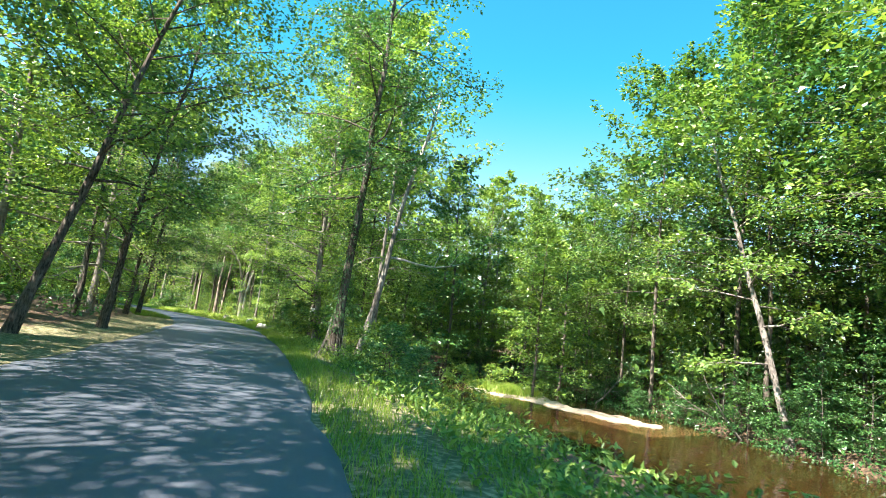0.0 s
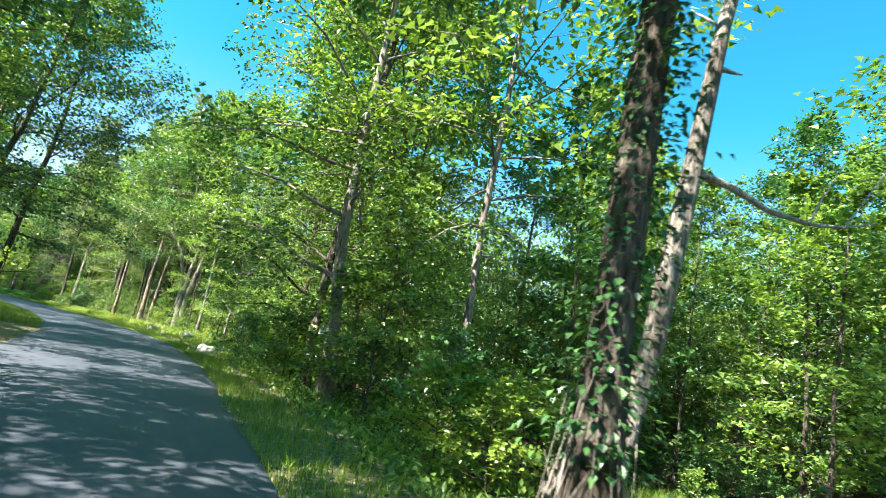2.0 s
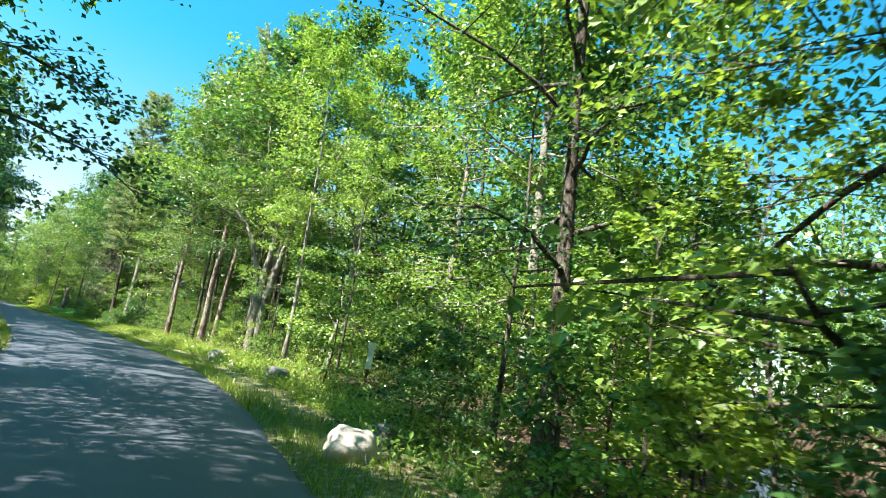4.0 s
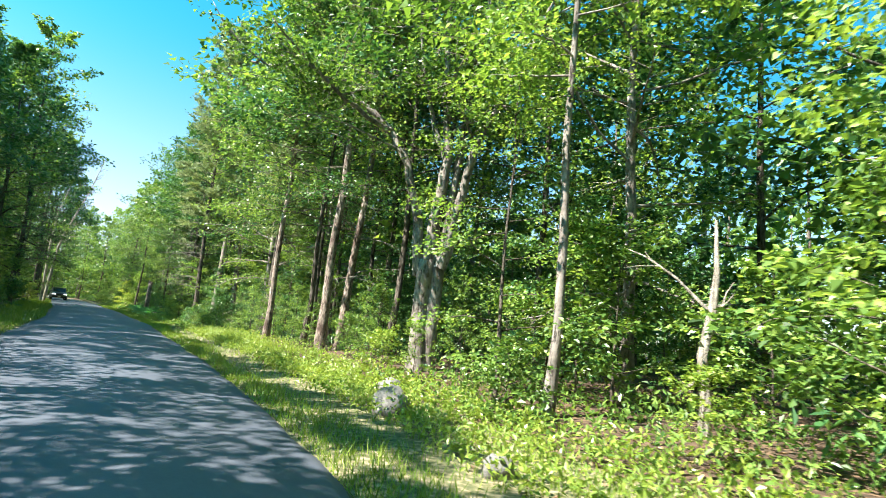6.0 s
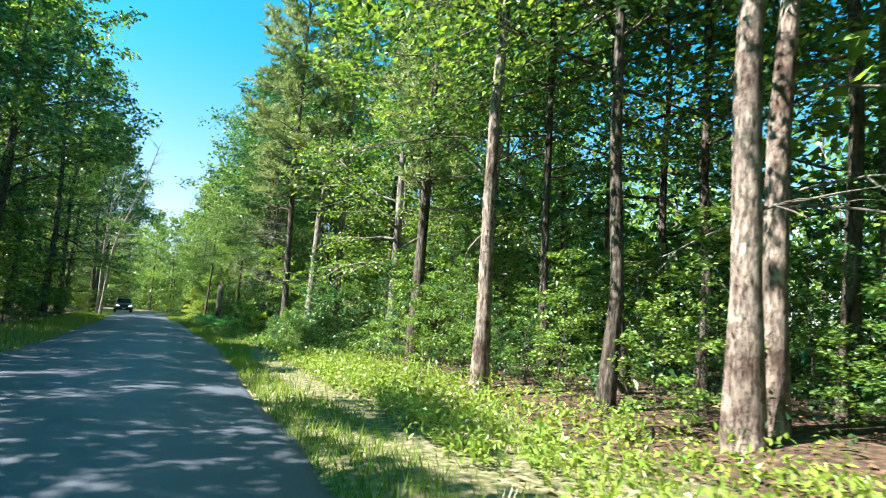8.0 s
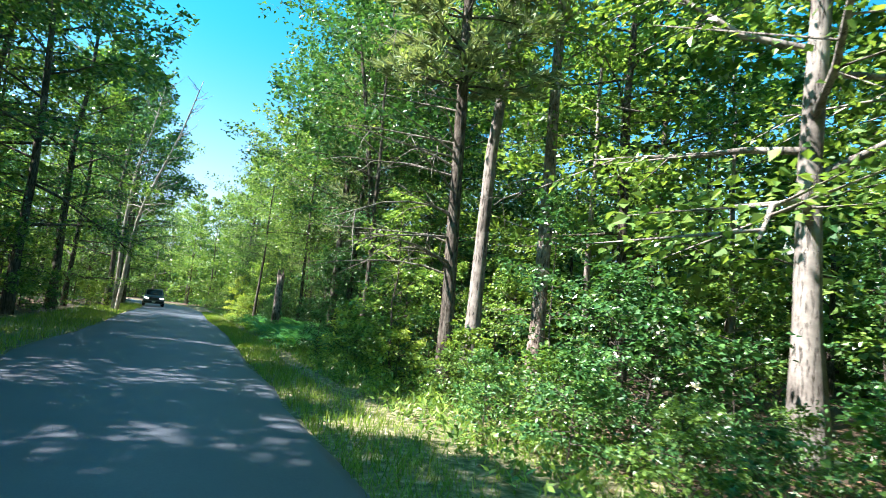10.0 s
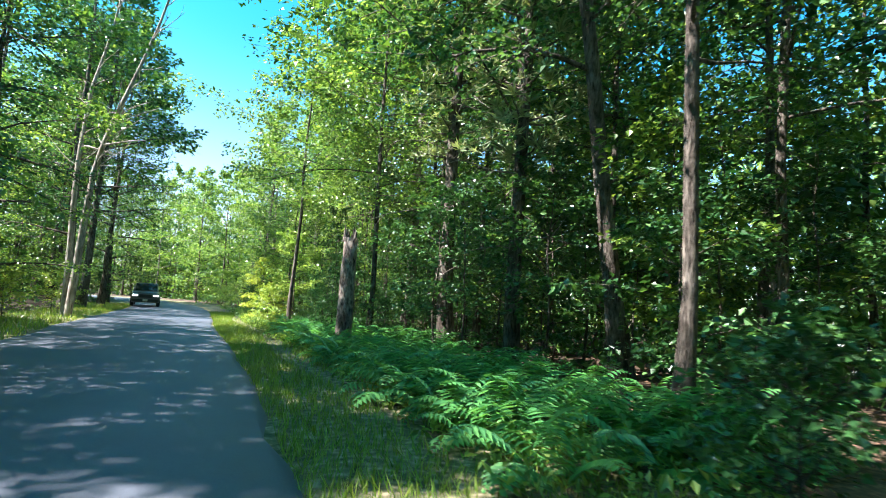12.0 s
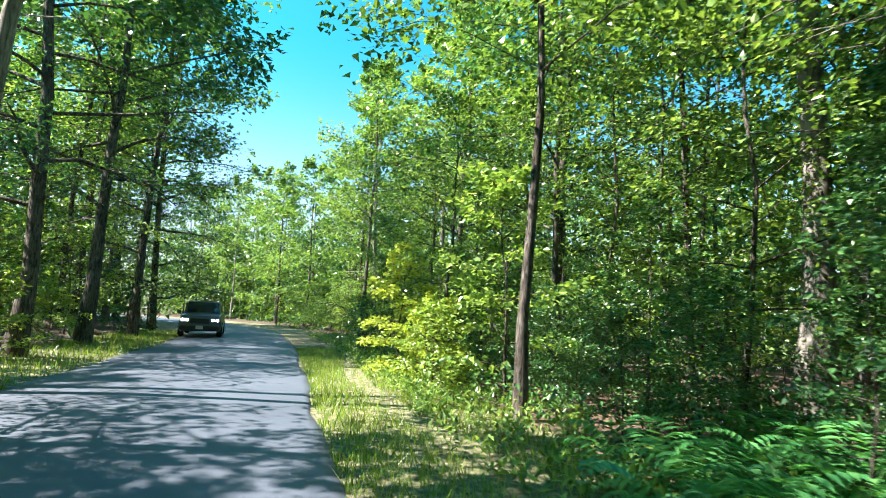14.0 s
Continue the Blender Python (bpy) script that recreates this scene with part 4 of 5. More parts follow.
def dead_snag():
    """A leaning bleached trunk with one long low limb and broken forks at the top."""
    rng = np.random.default_rng(511)
    root = tagged(new("dead_tree"), "leaning bleached dead tree with broken limbs by the creek", "dead tree")
    right = np.array([0.99, -0.1, 0])
    w = Wood()
    hs = np.linspace(-0.3, 11.5, 10)
    axis = np.array([right * (h * 0.185 + 0.1 * math.sin(h * 0.7)) + [0, 0, h] for h in hs])
    rad = 0.145 * (1 - 0.72 * np.clip(hs / 11.5, 0, 1))
    w.tube(axis[:7], rad[:7], 9, rng, 0.06)
    part("trunk", w.mesh("trunk", DEADWOOD), root, "grey weathered lower trunk")
    w = Wood()
    w.tube(axis[6:], rad[6:] * 1.02, 9, rng, 0.06)
    part("top", w.mesh("top", BLEACHED), root, "bleached bare top of the trunk")
    for z, way, ln, r in ((4.3, right * 1 + [0, 0, 0.06], 3.3, 0.055), (5.7, right + [0, 0, 0.25], 0.45, 0.05), (9.4, right + [0, 0, 0.7], 0.9, 0.05), (6.2, -right + [0, 0.3, 0.4], 0.5, 0.03), (10.6, -right + [0, 0, 1.2], 1.0, 0.04)):
        w = Wood()
        p = np.array([np.interp(z, hs, axis[:, j]) for j in range(3)])
        pts = bare_limb(w, rng, p, way, ln, r, 0)
        if ln > 2:
            bare_limb(w, rng, pts[3], right * 0.2 + [0, 0, 1], 1.0, 0.022, 1)
            bare_limb(w, rng, pts[4], right * 0.5 + [0.1, 0, 1], 1.2, 0.02, 1)
        part("limb", w.mesh("limb", BLEACHED), root)
    root.matrix_basis = stand(3.5, 22.7)


def signed_tree(seed, label, x, y, lean, r0, bark, leaf):
    w, l = broadleaf(seed, 20, 2.6, 4.2, r0, 34, 10, 50, 0.14, lean=lean)
    root = plant_tree("maple_tree", label, "tree", w, l, bark, leaf)
    root.matrix_basis = stand(x, y)
    return root


def letters(text, size):
    """The built-in font's letters as a mesh."""
    cu = bpy.data.curves.new("letters", "FONT")
    cu.body, cu.size, cu.align_x, cu.extrude = text, size, "CENTER", 0.0005
    ob = bpy.data.objects.new("letters", cu)
    scene.collection.objects.link(ob)
    bpy.context.view_layer.update()
    me = bpy.data.meshes.new_from_object(ob.evaluated_get(bpy.context.evaluated_depsgraph_get()))
    bpy.data.objects.remove(ob)
    return me


def box_mesh(name, sx, sy, sz, mat, bevel=0.0, at=(0, 0, 0)):
    bm = bmesh.new()
    bmesh.ops.create_cube(bm, size=1.0, matrix=Matrix.Translation(at) @ Matrix.Diagonal((sx, sy, sz, 1)))
    if bevel:
        bmesh.ops.bevel(bm, geom=bm.edges[:], offset=bevel, segments=2, affect="EDGES")
    me = bpy.data.meshes.new(name)
    bm.to_mesh(me)
    bm.free()
    me.materials.append(mat)
    return me


SIGN_YELLOW = rough_surface("faded_yellow_sign", ((0.3, (0.55, 0.5, 0.2)), (0.6, (0.68, 0.64, 0.3)), (0.8, (0.75, 0.72, 0.42))), 6, bump=0.05)
SIGN_WHITE = rough_surface("faded_white_sign", ((0.3, (0.5, 0.5, 0.42)), (0.6, (0.66, 0.66, 0.56)), (0.8, (0.74, 0.74, 0.66))), 6, bump=0.05)
INK = plain("black_ink", (0.02, 0.02, 0.02), 0.6)


def posted_sign(label, mat, place, face, turn):
    """A small square sign nailed to a trunk: one word, and lines too small to read."""
    root = tagged(new("posted_sign"), label, "sign", "signs on the trunks")
    part("panel", box_mesh("panel", 0.29, 0.004, 0.29, mat, 0.001), root)
    word = letters("POSTED", 0.072)
    word.materials.append(INK)
    t = part("lettering", word, root, "black lettering")
    t.matrix_basis = pose(0, -0.003, 0.07, 90, 0, 0)
    for k in range(6):
        b = part("text_line", box_mesh("text_line", 0.23 - 0.02 * (k % 3), 0.002, 0.008, INK), root)
        b.matrix_basis = pose(0, -0.0032, 0.035 - 0.03 * k)
    for dx, dz in ((-0.13, 0.13), (0.13, 0.13), (-0.13, -0.13), (0.13, -0.13)):
        nail = Wood()
        nail.tube([(dx, -0.001, dz), (dx, -0.006, dz)], [0.005, 0.005], 6)
        part("nail", nail.mesh("nail", plain("nail_steel", (0.4, 0.4, 0.4), 0.4, 1.0)), root)
    root.matrix_basis = pose(*place, 0, turn, face) @ Matrix.Scale(0.82, 4)


vine_oak()
dead_snag()
signed_tree(521, "tall maple with a yellow sign nailed to its trunk", 2.38, 35.3, (0.06, -0.01), 0.16, BARK, LEAF)
signed_tree(522, "tall pale-patched maple with a white sign nailed to it", 2.55, 32.8, (0.015, 0.0), 0.19, BARK_PALE, LEAF)
posted_sign("small faded yellow sign with black lettering on a trunk", SIGN_YELLOW, (2.42, 35.1, 1.72), -24, 5)
posted_sign("small faded white sign with black lettering on a trunk", SIGN_WHITE, (2.3, 32.57, 1.7), -28, 3)


def pale_maple():
    """A stout pale trunk that forks low into several stems; one arches out over the road."""
    rng = np.random.default_rng(531)
    root = tagged(new("multi_stemmed_maple"), "big pale-barked maple forking low into several stems", "tree")
    leaves = Leaves()
    for dx, r, top in ((-0.17, 0.24, 3.1), (0.17, 0.21, 3.3)):
        w = Wood()
        hs = np.array([-0.4, 0.0, 0.4, 1.1, 1.9, 2.6, top])
        w.tube(np.c_[dx * (0.8 + 0.1 * hs), 0.05 * np.sin(hs * 2 + dx * 9), hs], r * np.array([1.6, 1.3, 1.1, 1.0, 1.0, 0.97, 0.85]), 14, rng, 0.05)
        part("trunk", w.mesh("trunk", BARK_PALE), root)
    along = np.array([0.93, -0.36, 0.0])
    deep = np.array([0.36, 0.93, 0.0])
    stems = ((0.16, ((-0.3, 2.6, 0), (-0.6, 4.4, -0.1), (-0.95, 5.7, -0.2), (-1.6, 6.8, -0.3), (-2.6, 7.7, -0.5), (-4.4, 8.5, -0.8), (-6.2, 8.8, -1.0))),
             (0.2, ((-0.15, 2.8, 0), (0.0, 5.0, 0.1), (0.15, 6.5, 0.1), (-0.2, 8.2, 0.2), (-0.4, 12, 0.3), (-0.2, 16.5, 0.2))),
             (0.14, ((0.25, 3.0, 0.1), (0.4, 6.0, 0.3), (0.5, 8.0, 0.5), (0.9, 13, 1.0), (1.1, 15.5, 1.2))),
             (0.17, ((0.3, 2.8, -0.1), (0.7, 4.8, -0.2), (1.0, 6.3, -0.3), (1.5, 7.5, -0.4), (2.4, 9.2, -0.5), (3.4, 12.2, -0.4))),
             (0.1, ((0.1, 6.0, 0.1), (-0.45, 7.3, 0.0), (-0.9, 9.2, -0.2), (-1.3, 12.5, -0.3))),
             (0.09, ((-1.6, 6.8, -0.3), (-2.2, 7.0, -1.2), (-3.0, 7.6, -2.6), (-3.6, 8.3, -4.0))))
    for r, way in stems:
        w = Wood()
        knots = np.array([along * a + deep * d + [0, 0, z] for a, z, d in way])
        n = len(knots)
        at = np.linspace(0, n - 1, 3 * n)
        pts = np.stack([np.interp(at, range(n), knots[:, k]) for k in range(3)], 1) + rng.normal(size=(3 * n, 3)) * 0.03
        w.tube(pts, r * np.linspace(1, 0.2, 3 * n), 9, rng, 0.05)
        for k in range(11):
            f = rng.uniform(0.38, 1.0) * (3 * n - 1)
            p = np.array([np.interp(f, range(3 * n), pts[:, j]) for j in range(3)])
            a = rng.uniform(0, 6.28)
            q = bare_limb(w, rng, p, (math.cos(a), math.sin(a), rng.uniform(-0.1, 0.6)), rng.uniform(1.3, 3.0), r * 0.26, 1)
            for m in range(7):
                t = q[int(rng.integers(1, 6))]
                b = rng.uniform(0, 6.28)
                spray(rng, leaves, w, t, unit(np.array([math.cos(b), math.sin(b), 0.1])), rng.uniform(0.6, 1.2), 24, 0.14, r=0.008)
        part("stem", w.mesh("stem", BARK_PALE), root)
    part("crown", leaves.mesh("crown", LEAF), root)
    root.matrix_basis = stand(-2.95, 67.0)


pale_maple()


def pine(seed, label, H, first, r0, R, dead, x, y, lean=(0, 0), dead_way=None, bark=BARK_RED, per=26, twin=None):
    """White pine: straight trunk, dead lower limbs, tiers of soft needles."""
    rng = np.random.default_rng(seed)
    root = tagged(new("pine_tree"), label, "pine tree", "pines")
    w, leaves = Wood(), Leaves()
    hs = np.linspace(-0.4, H, 11)
    wob = np.cumsum(rng.normal(size=(11, 2)) * 0.05, axis=0)
    axis = np.c_[hs * lean[0] + wob[:, 0] - wob[1, 0], hs * lean[1] + wob[:, 1] - wob[1, 1], hs]
    w.tube(axis, r0 * (1 - 0.85 * np.clip(hs / H, 0, 1)) * (1 + 0.4 * np.exp(-np.clip(hs + 0.3, 0, 9) / 0.4)), 11, rng, 0.05)
    part("trunk", w.mesh("trunk", bark), root)
    at = lambda z: np.array([np.interp(z, hs, axis[:, j]) for j in range(3)])
    for k in range(dead):
        a = rng.uniform(0, 6.28) if dead_way is None else dead_way + rng.normal() * 0.6
        w = Wood()
        bare_limb(w, rng, at(rng.uniform(2.2, first + 1.5)), (math.cos(a), math.sin(a), rng.uniform(0.05, 0.35)), rng.uniform(1.4, 3.2), 0.028, 3, 0.09)
        part("dead_limb", w.mesh("dead_limb", DEADWOOD), root, "bare grey dead limb")
    w = Wood()
    tiers = int((H - first) / 0.8)
    for i in range(tiers):
        z = first + (H - first) * (i + 0.3) / tiers
        k = (z - first) / (H - first)
        for j in range(5):
            a = j * 1.256 + i * 0.7 + rng.normal() * 0.3
            ln = R * (0.35 + 0.65 * math.sin(math.pi * min(1, 0.25 + 0.75 * (1 - k)))) * (1.1 - 0.75 * k) * rng.uniform(0.6, 1.15)
            d = np.array([math.cos(a), math.sin(a), 0.15 + 0.5 * k])
            q = np.array(bare_limb(w, rng, at(z), d, ln, 0.03, 0, -0.02))
            for m in range(per // 4):
                f = rng.uniform(0.35, 1.0) * 5
                p = np.array([np.interp(f, range(6), q[:, c]) for c in range(3)]) + rng.normal(size=3) * [0.25, 0.25, 0.08]
                n = 12
                dirs = rng.normal(size=(n, 3)) * [1, 1, 0.5] + unit(d) * 0.8 + [0, 0, 0.45]
                leaves.add(np.broadcast_to(p, (n, 3)), dirs, rng.normal(size=(n, 3)), rng.uniform(0.22, 0.4, n), np.full(n, 0.055))
    tagged(part("limb_work", w.mesh("limb_work", bark), root), kind="stuff")
    part("crown", leaves.mesh("crown", NEEDLES), root)
    root.matrix_basis = stand(x, y)
    return root


pine(541, "tall pine with reddish sunlit bark and dead lower limbs", 21, 8.5, 0.18, 3.0, 9, -6.2, 72.4, (0.02, 0.0))
pine(542, "reddish-barked pine close beside its twin", 20, 9, 0.16, 2.8, 5, -5.55, 73.0, (0.05, 0.01))
pine(543, "tall pine with long drooping dead limbs over the verge", 22, 6.5, 0.16, 4.4, 22, -16.6, 92.8, (0.0, 0.0), 3.5, BARK, 110)
pine(544, "pale straight pine deeper in the woods", 21, 9, 0.19, 2.8, 5, -14.5, 94.3, (0.01, 0.0), None, BARK_RED)
pine(545, "slender pine with a lit trunk at the wood's edge", 19, 8, 0.14, 2.5, 6, -8.76, 76.3, (0.01, 0.0))
pine(546, "dark straight pine in the shaded woods", 20, 4.5, 0.17, 3.0, 8, -21.95, 108.0, (0.0, 0.0), None, BARK)
pine(547, "dark thick pine in the shaded woods", 20, 5.5, 0.23, 3.0, 6, -23.7, 112.2, (0.0, 0.0), None, BARK)
pine(548, "tall pine rising over the roadside maples", 21, 5.5, 0.2, 3.2, 5, -10.2, 84.0, (0.0, 0.0), None, BARK, 60)


def plain_trees():
    """Trees at the wood's edge whose trunks show."""
    rows = (("birch_tree", "pale birch close beside a tall pine", -16.05, 95.3, 0.22, (0.03, 0.0), BARK_PALE, LEAF_PALE, 18, 8.0),
            ("birch_tree", "spotted pale birch with sparse upper leaves", -1.2, 60.8, 0.1, (-0.02, 0.0), BARK_PALE, LEAF_PALE, 15, 6.0),
            ("maple_tree", "dark leaning maple in the shaded woods", -19.9, 106.4, 0.19, (-0.16, -0.08), BARK, LEAF_DARK, 18, 4.5),
            ("maple_tree", "slender maple with a bare lower trunk by the verge", -30.9, 119.6, 0.09, (0.03, 0.0), BARK, LEAF, 15, 5.0),
            ("oak_tree", "pale stout oak behind young maples", -25.9, 121.6, 0.28, (0.0, 0.0), BARK_PALE, LEAF, 19, 7.0))
    for k, (name, label, x, y, r0, lean, bark, leaf, H, first) in enumerate(rows):
        w, l = broadleaf(560 + k, H, first, 3.3, r0, 20, 9, 42, 0.145, lean=lean)
        plant_tree(name, label, "tree", w, l, bark, leaf).matrix_basis = stand(x, y)


plain_trees()


def broken_trunk():
    rng = np.random.default_rng(571)
    root = tagged(new("broken_trunk"), "reddish broken-off dead trunk among the ferns", "dead tree")
    w = Wood()
    hs = np.linspace(-0.3, 3.0, 9)
    w.tube(np.c_[0.01 * hs, 0 * hs, hs], 0.22 * (1 - 0.04 * hs), 11, rng, 0.06)
    part("trunk", w.mesh("trunk", BARK_RED), root)
    for k in range(6):
        a = k * 1.05
        w = Wood()
        p = np.array([math.cos(a) * 0.14, math.sin(a) * 0.14, 2.9])
        w.tube([p, p + [0, 0, rng.uniform(0.15, 0.5)]], [0.06, 0.008], 4)
        part("splinter", w.mesh("splinter", BARK), root)
    root.matrix_basis = stand(-26.17, 110.2)


broken_trunk()


def pale_stub():
    """A short gnarled pale trunk with a broken fork and hanging bark."""
    rng = np.random.default_rng(591)
    root = tagged(new("dead_stub"), "short gnarled pale dead trunk with a broken fork", "dead tree")
    w = Wood()
    w.tube([(0, 0, -0.3), (0.03, 0, 0.5), (-0.05, 0.02, 1.2), (0.1, 0, 1.9), (0.14, 0, 2.5), (0.1, 0, 3.3)], [0.11, 0.085, 0.08, 0.075, 0.05, 0.02], 8, rng, 0.12)
    part("trunk", w.mesh("trunk", WEATHERED), root)
    for z, way, ln, r in ((1.4, (0.8, 0.1, 0.9), 1.3, 0.035), (1.9, (-0.5, 0.2, 1.0), 1.6, 0.03), (0.9, (-0.7, 0, -0.3), 0.5, 0.04)):
        w = Wood()
        bare_limb(w, rng, (0.0, 0, z), way, ln, r, 2)
        part("limb", w.mesh("limb", WEATHERED), root)
    root.matrix_basis = stand(0.5, 59.1)


pale_stub()


def leaning_dead(label, base, ways, seed, r0):
    """A tall thin weathered tree with fine bare limbs. ways: sideways places of the trunk at heights."""
    rng = np.random.default_rng(seed)
    root = tagged(new("dead_tree"), label, "dead tree", "dead trees across the road")
    w = Wood()
    hs = np.linspace(-0.4, ways[-1][1], 14)
    axis = np.c_[np.interp(hs, [z for _, z in ways], [x for x, _ in ways]), 0.12 * np.cos(hs * 0.5), hs]
    rad = r0 * (1 - 0.85 * np.clip(hs / ways[-1][1], 0, 1))
    w.tube(axis, rad, 8, rng, 0.05)
    part("trunk", w.mesh("trunk", WEATHERED), root)
    for i in range(24):
        z = rng.uniform(0.38, 0.98) * ways[-1][1] if i else 7.3
        p = np.array([np.interp(z, hs, axis[:, j]) for j in range(3)])
        a = (rng.uniform(-1.0, 1.0) + (0 if i % 3 else 3.1)) if i else -0.2
        w = Wood()
        bare_limb(w, rng, p, (math.cos(a), math.sin(a), rng.uniform(0.3, 1.1) if i else 0.05), rng.uniform(1.0, 2.4) * (1.3 - 0.04 * z) if i else 2.3, 0.028 if i else 0.05, 3, -0.02 if i else 0.05)
        part("limb", w.mesh("limb", WEATHERED), root)
    root.matrix_basis = pose(base[0], base[1], h1(base[0], base[1]))


leaning_dead("tall leaning weathered dead tree across the road", (-39.8, 118.0), ((0, -0.5), (0.35, 3.4), (0.7, 6.7), (1.4, 9.0), (2.5, 12.3), (3.7, 16.5)), 581, 0.17)
leaning_dead("tall thin dead tree beside a leaning one", (-40.3, 118.5), ((0, -0.5), (0.0, 7.0), (0.1, 10.0), (0.7, 12.8), (1.3, 16.5)), 582, 0.16)


# ---- bushes, ferns, stones, post ----
def yellow_bush():
    w, l = broadleaf(601, 3.3, 0.15, 0.9, 0.03, 22, 6, 26, 0.11, sides=5, bend=0.6)
    plant_tree("willow_bush", "bright yellow-green willow bush in the sun by the road", "bush", w, l, BARK, LEAF_YELLOW).matrix_basis = stand(-34.3, 125.0)
    w, l = broadleaf(602, 1.7, 0.1, 1.0, 0.02, 18, 6, 22, 0.1, sides=4, bend=0.6)
    plant_tree("willow_bush", "low yellow-green bush beside a taller one", "bush", w, l, BARK, LEAF_YELLOW).matrix_basis = stand(-33.0, 123.2)


def flowering_bush():
    rng = np.random.default_rng(611)
    w, l = broadleaf(611, 1.9, 0.1, 1.3, 0.025, 22, 7, 18, 0.11, sides=4, bend=0.8)
    root = plant_tree("flowering_bush", "dark green wild bush covered in white blossoms", "bush", w, l, BARK, LEAF_DARK)
    for k in range(46):
        a, z = rng.uniform(0, 6.28), rng.uniform(0.4, 1.9)
        c = np.array([math.cos(a), math.sin(a), 0]) * rng.uniform(0.7, 1.35) * (1.25 - 0.4 * z) + [0, 0, z]
        b = Leaves()
        n = 10
        b.add(c + rng.normal(size=(n, 3)) * 0.03, rng.normal(size=(n, 3)), [0, 0, 1.0] + rng.normal(size=(n, 3)) * 0.5, np.full(n, 0.055), np.full(n, 0.05))
        part("blossom", b.mesh("blossom", PETAL), root, "cluster of white blossoms")
    root.matrix_basis = stand(-13.6, 88.6)


def fern_frond():
    leaves = Leaves()
    k = np.linspace(0.1, 1, 13)
    spine = np.c_[0.62 * k, 0 * k, 0.5 * np.sin(k * 2.0) * 0.9]
    for sgn in (-1, 1):
        ln = 0.17 * np.sin(np.pi * np.clip(k * 0.92 + 0.06, 0, 1)) + 0.02
        leaves.add(spine, np.c_[0.35 + 0 * k, sgn + 0 * k, -0.2 + 0 * k], np.tile([0, 0, 1.0], (13, 1)), ln, 0.05 + 0 * k)
    return leaves.mesh("frond", FERN)


def ferns():
    frond = fern_frond()
    root = tagged(new("fern"), "low green fern with arching fronds on the verge", "fern", "ferns on the verge")
    for k in range(8):
        part("frond", frond, root).matrix_basis = pose(0, 0, 0, 0, -8 + 20 * (k % 3), 45 * k + 11 * (k % 2))
    rng = np.random.default_rng(621)
    first = True
    for k in range(200):
        x, y = at_road(rng.uniform(104, 122), 1.9 + 3.2 * rng.random() ** 1.3)
        if not clear_of(x, y, SPOTS[:19], 0.35):
            continue
        m = stand(x, y, rng.uniform(0, 360), rng.uniform(0.75, 1.35))
        if first:
            root.matrix_basis, first = m, False
        else:
            copy_thing(root, m @ Matrix.Diagonal((*(1 / v for v in root.scale), 1)))


def rock(label, x, y, sx, sy, sz, seed, mat=None):
    bm = bmesh.new()
    bmesh.ops.create_icosphere(bm, subdivisions=3, radius=1.0)
    for v in bm.verts:
        n = noise.noise(v.co * 1.3 + Vector((seed, 0, 0))) * 0.35 + noise.noise(v.co * 3.1 + Vector((0, seed, 0))) * 0.12
        v.co *= 1 + n
        v.co.x, v.co.y, v.co.z = v.co.x * sx, v.co.y * sy, max(v.co.z, -0.5) * sz
    me = bpy.data.meshes.new("rock")
    bm.to_mesh(me)
    bm.free()
    me.materials.append(mat or ROCK)
    me.polygons.foreach_set("use_smooth", [True] * len(me.polygons))
    tagged(new("rock", me), label, "rock", "roadside stones").matrix_basis = pose(x, y, h1(x, y) + 0.28 * sz, 0, 0, seed * 40)


yellow_bush()
flowering_bush()
ferns()
PALE_ROCK = rough_surface("pale_boulder", ((0.3, (0.22, 0.21, 0.18)), (0.5, (0.4, 0.38, 0.34)), (0.75, (0.56, 0.53, 0.48))), 2.5, bump=0.5, fine=9)
rock("pale sunlit boulder in the grass beside the road", -0.34, 43.2, 0.44, 0.36, 0.32, 5, PALE_ROCK)
rock("grey boulder in the weeds beside the road", 0.35, 44.6, 0.35, 0.3, 0.28, 2)
rock("large grey boulder on the grassy verge", -1.45, 53.9, 0.5, 0.36, 0.36, 3)
rock("grey boulder low in the grass", -3.9, 63.4, 0.3, 0.3, 0.24, 4)
rock("small grey stone on the verge", -3.0, 57.2, 0.2, 0.17, 0.17, 5)
rock("grey boulder half sunk in the verge", -4.0, 60.8, 0.36, 0.3, 0.32, 6)
rock("small pale stone in the shade under the maple", 0.3, 68.3, 0.24, 0.2, 0.22, 7, PALE_ROCK)
rock("wet stone standing out of the creek", 10.6, 18.6, 0.5, 0.4, 0.35, 8)
bpy.context.view_layer.update()


def marker_post():
    """A weathered stake with a white board and cap on it."""
    white = rough_surface("white_paint", ((0.3, (0.62, 0.63, 0.62)), (0.5, (0.76, 0.77, 0.77)), (0.8, (0.84, 0.84, 0.84))), 4, bump=0.1, rough=0.6)
    root = tagged(new("marker_post"), "white painted marker board on a weathered stake", "post")
    part("stake", box_mesh("stake", 0.09, 0.09, 1.5, BARK, 0.01, (0, 0, 0.72)), root)
    part("board", box_mesh("board", 0.17, 0.1, 0.62, white, 0.012, (0, -0.1, 1.0)), root)
    part("cap", box_mesh("cap", 0.24, 0.16, 0.2, white, 0.02, (0, -0.09, 1.38)), root, "white box at the top")
    root.matrix_basis = pose(1.09, 52.4, h1(1.09, 52.4), 0, 3, -12)


marker_post()


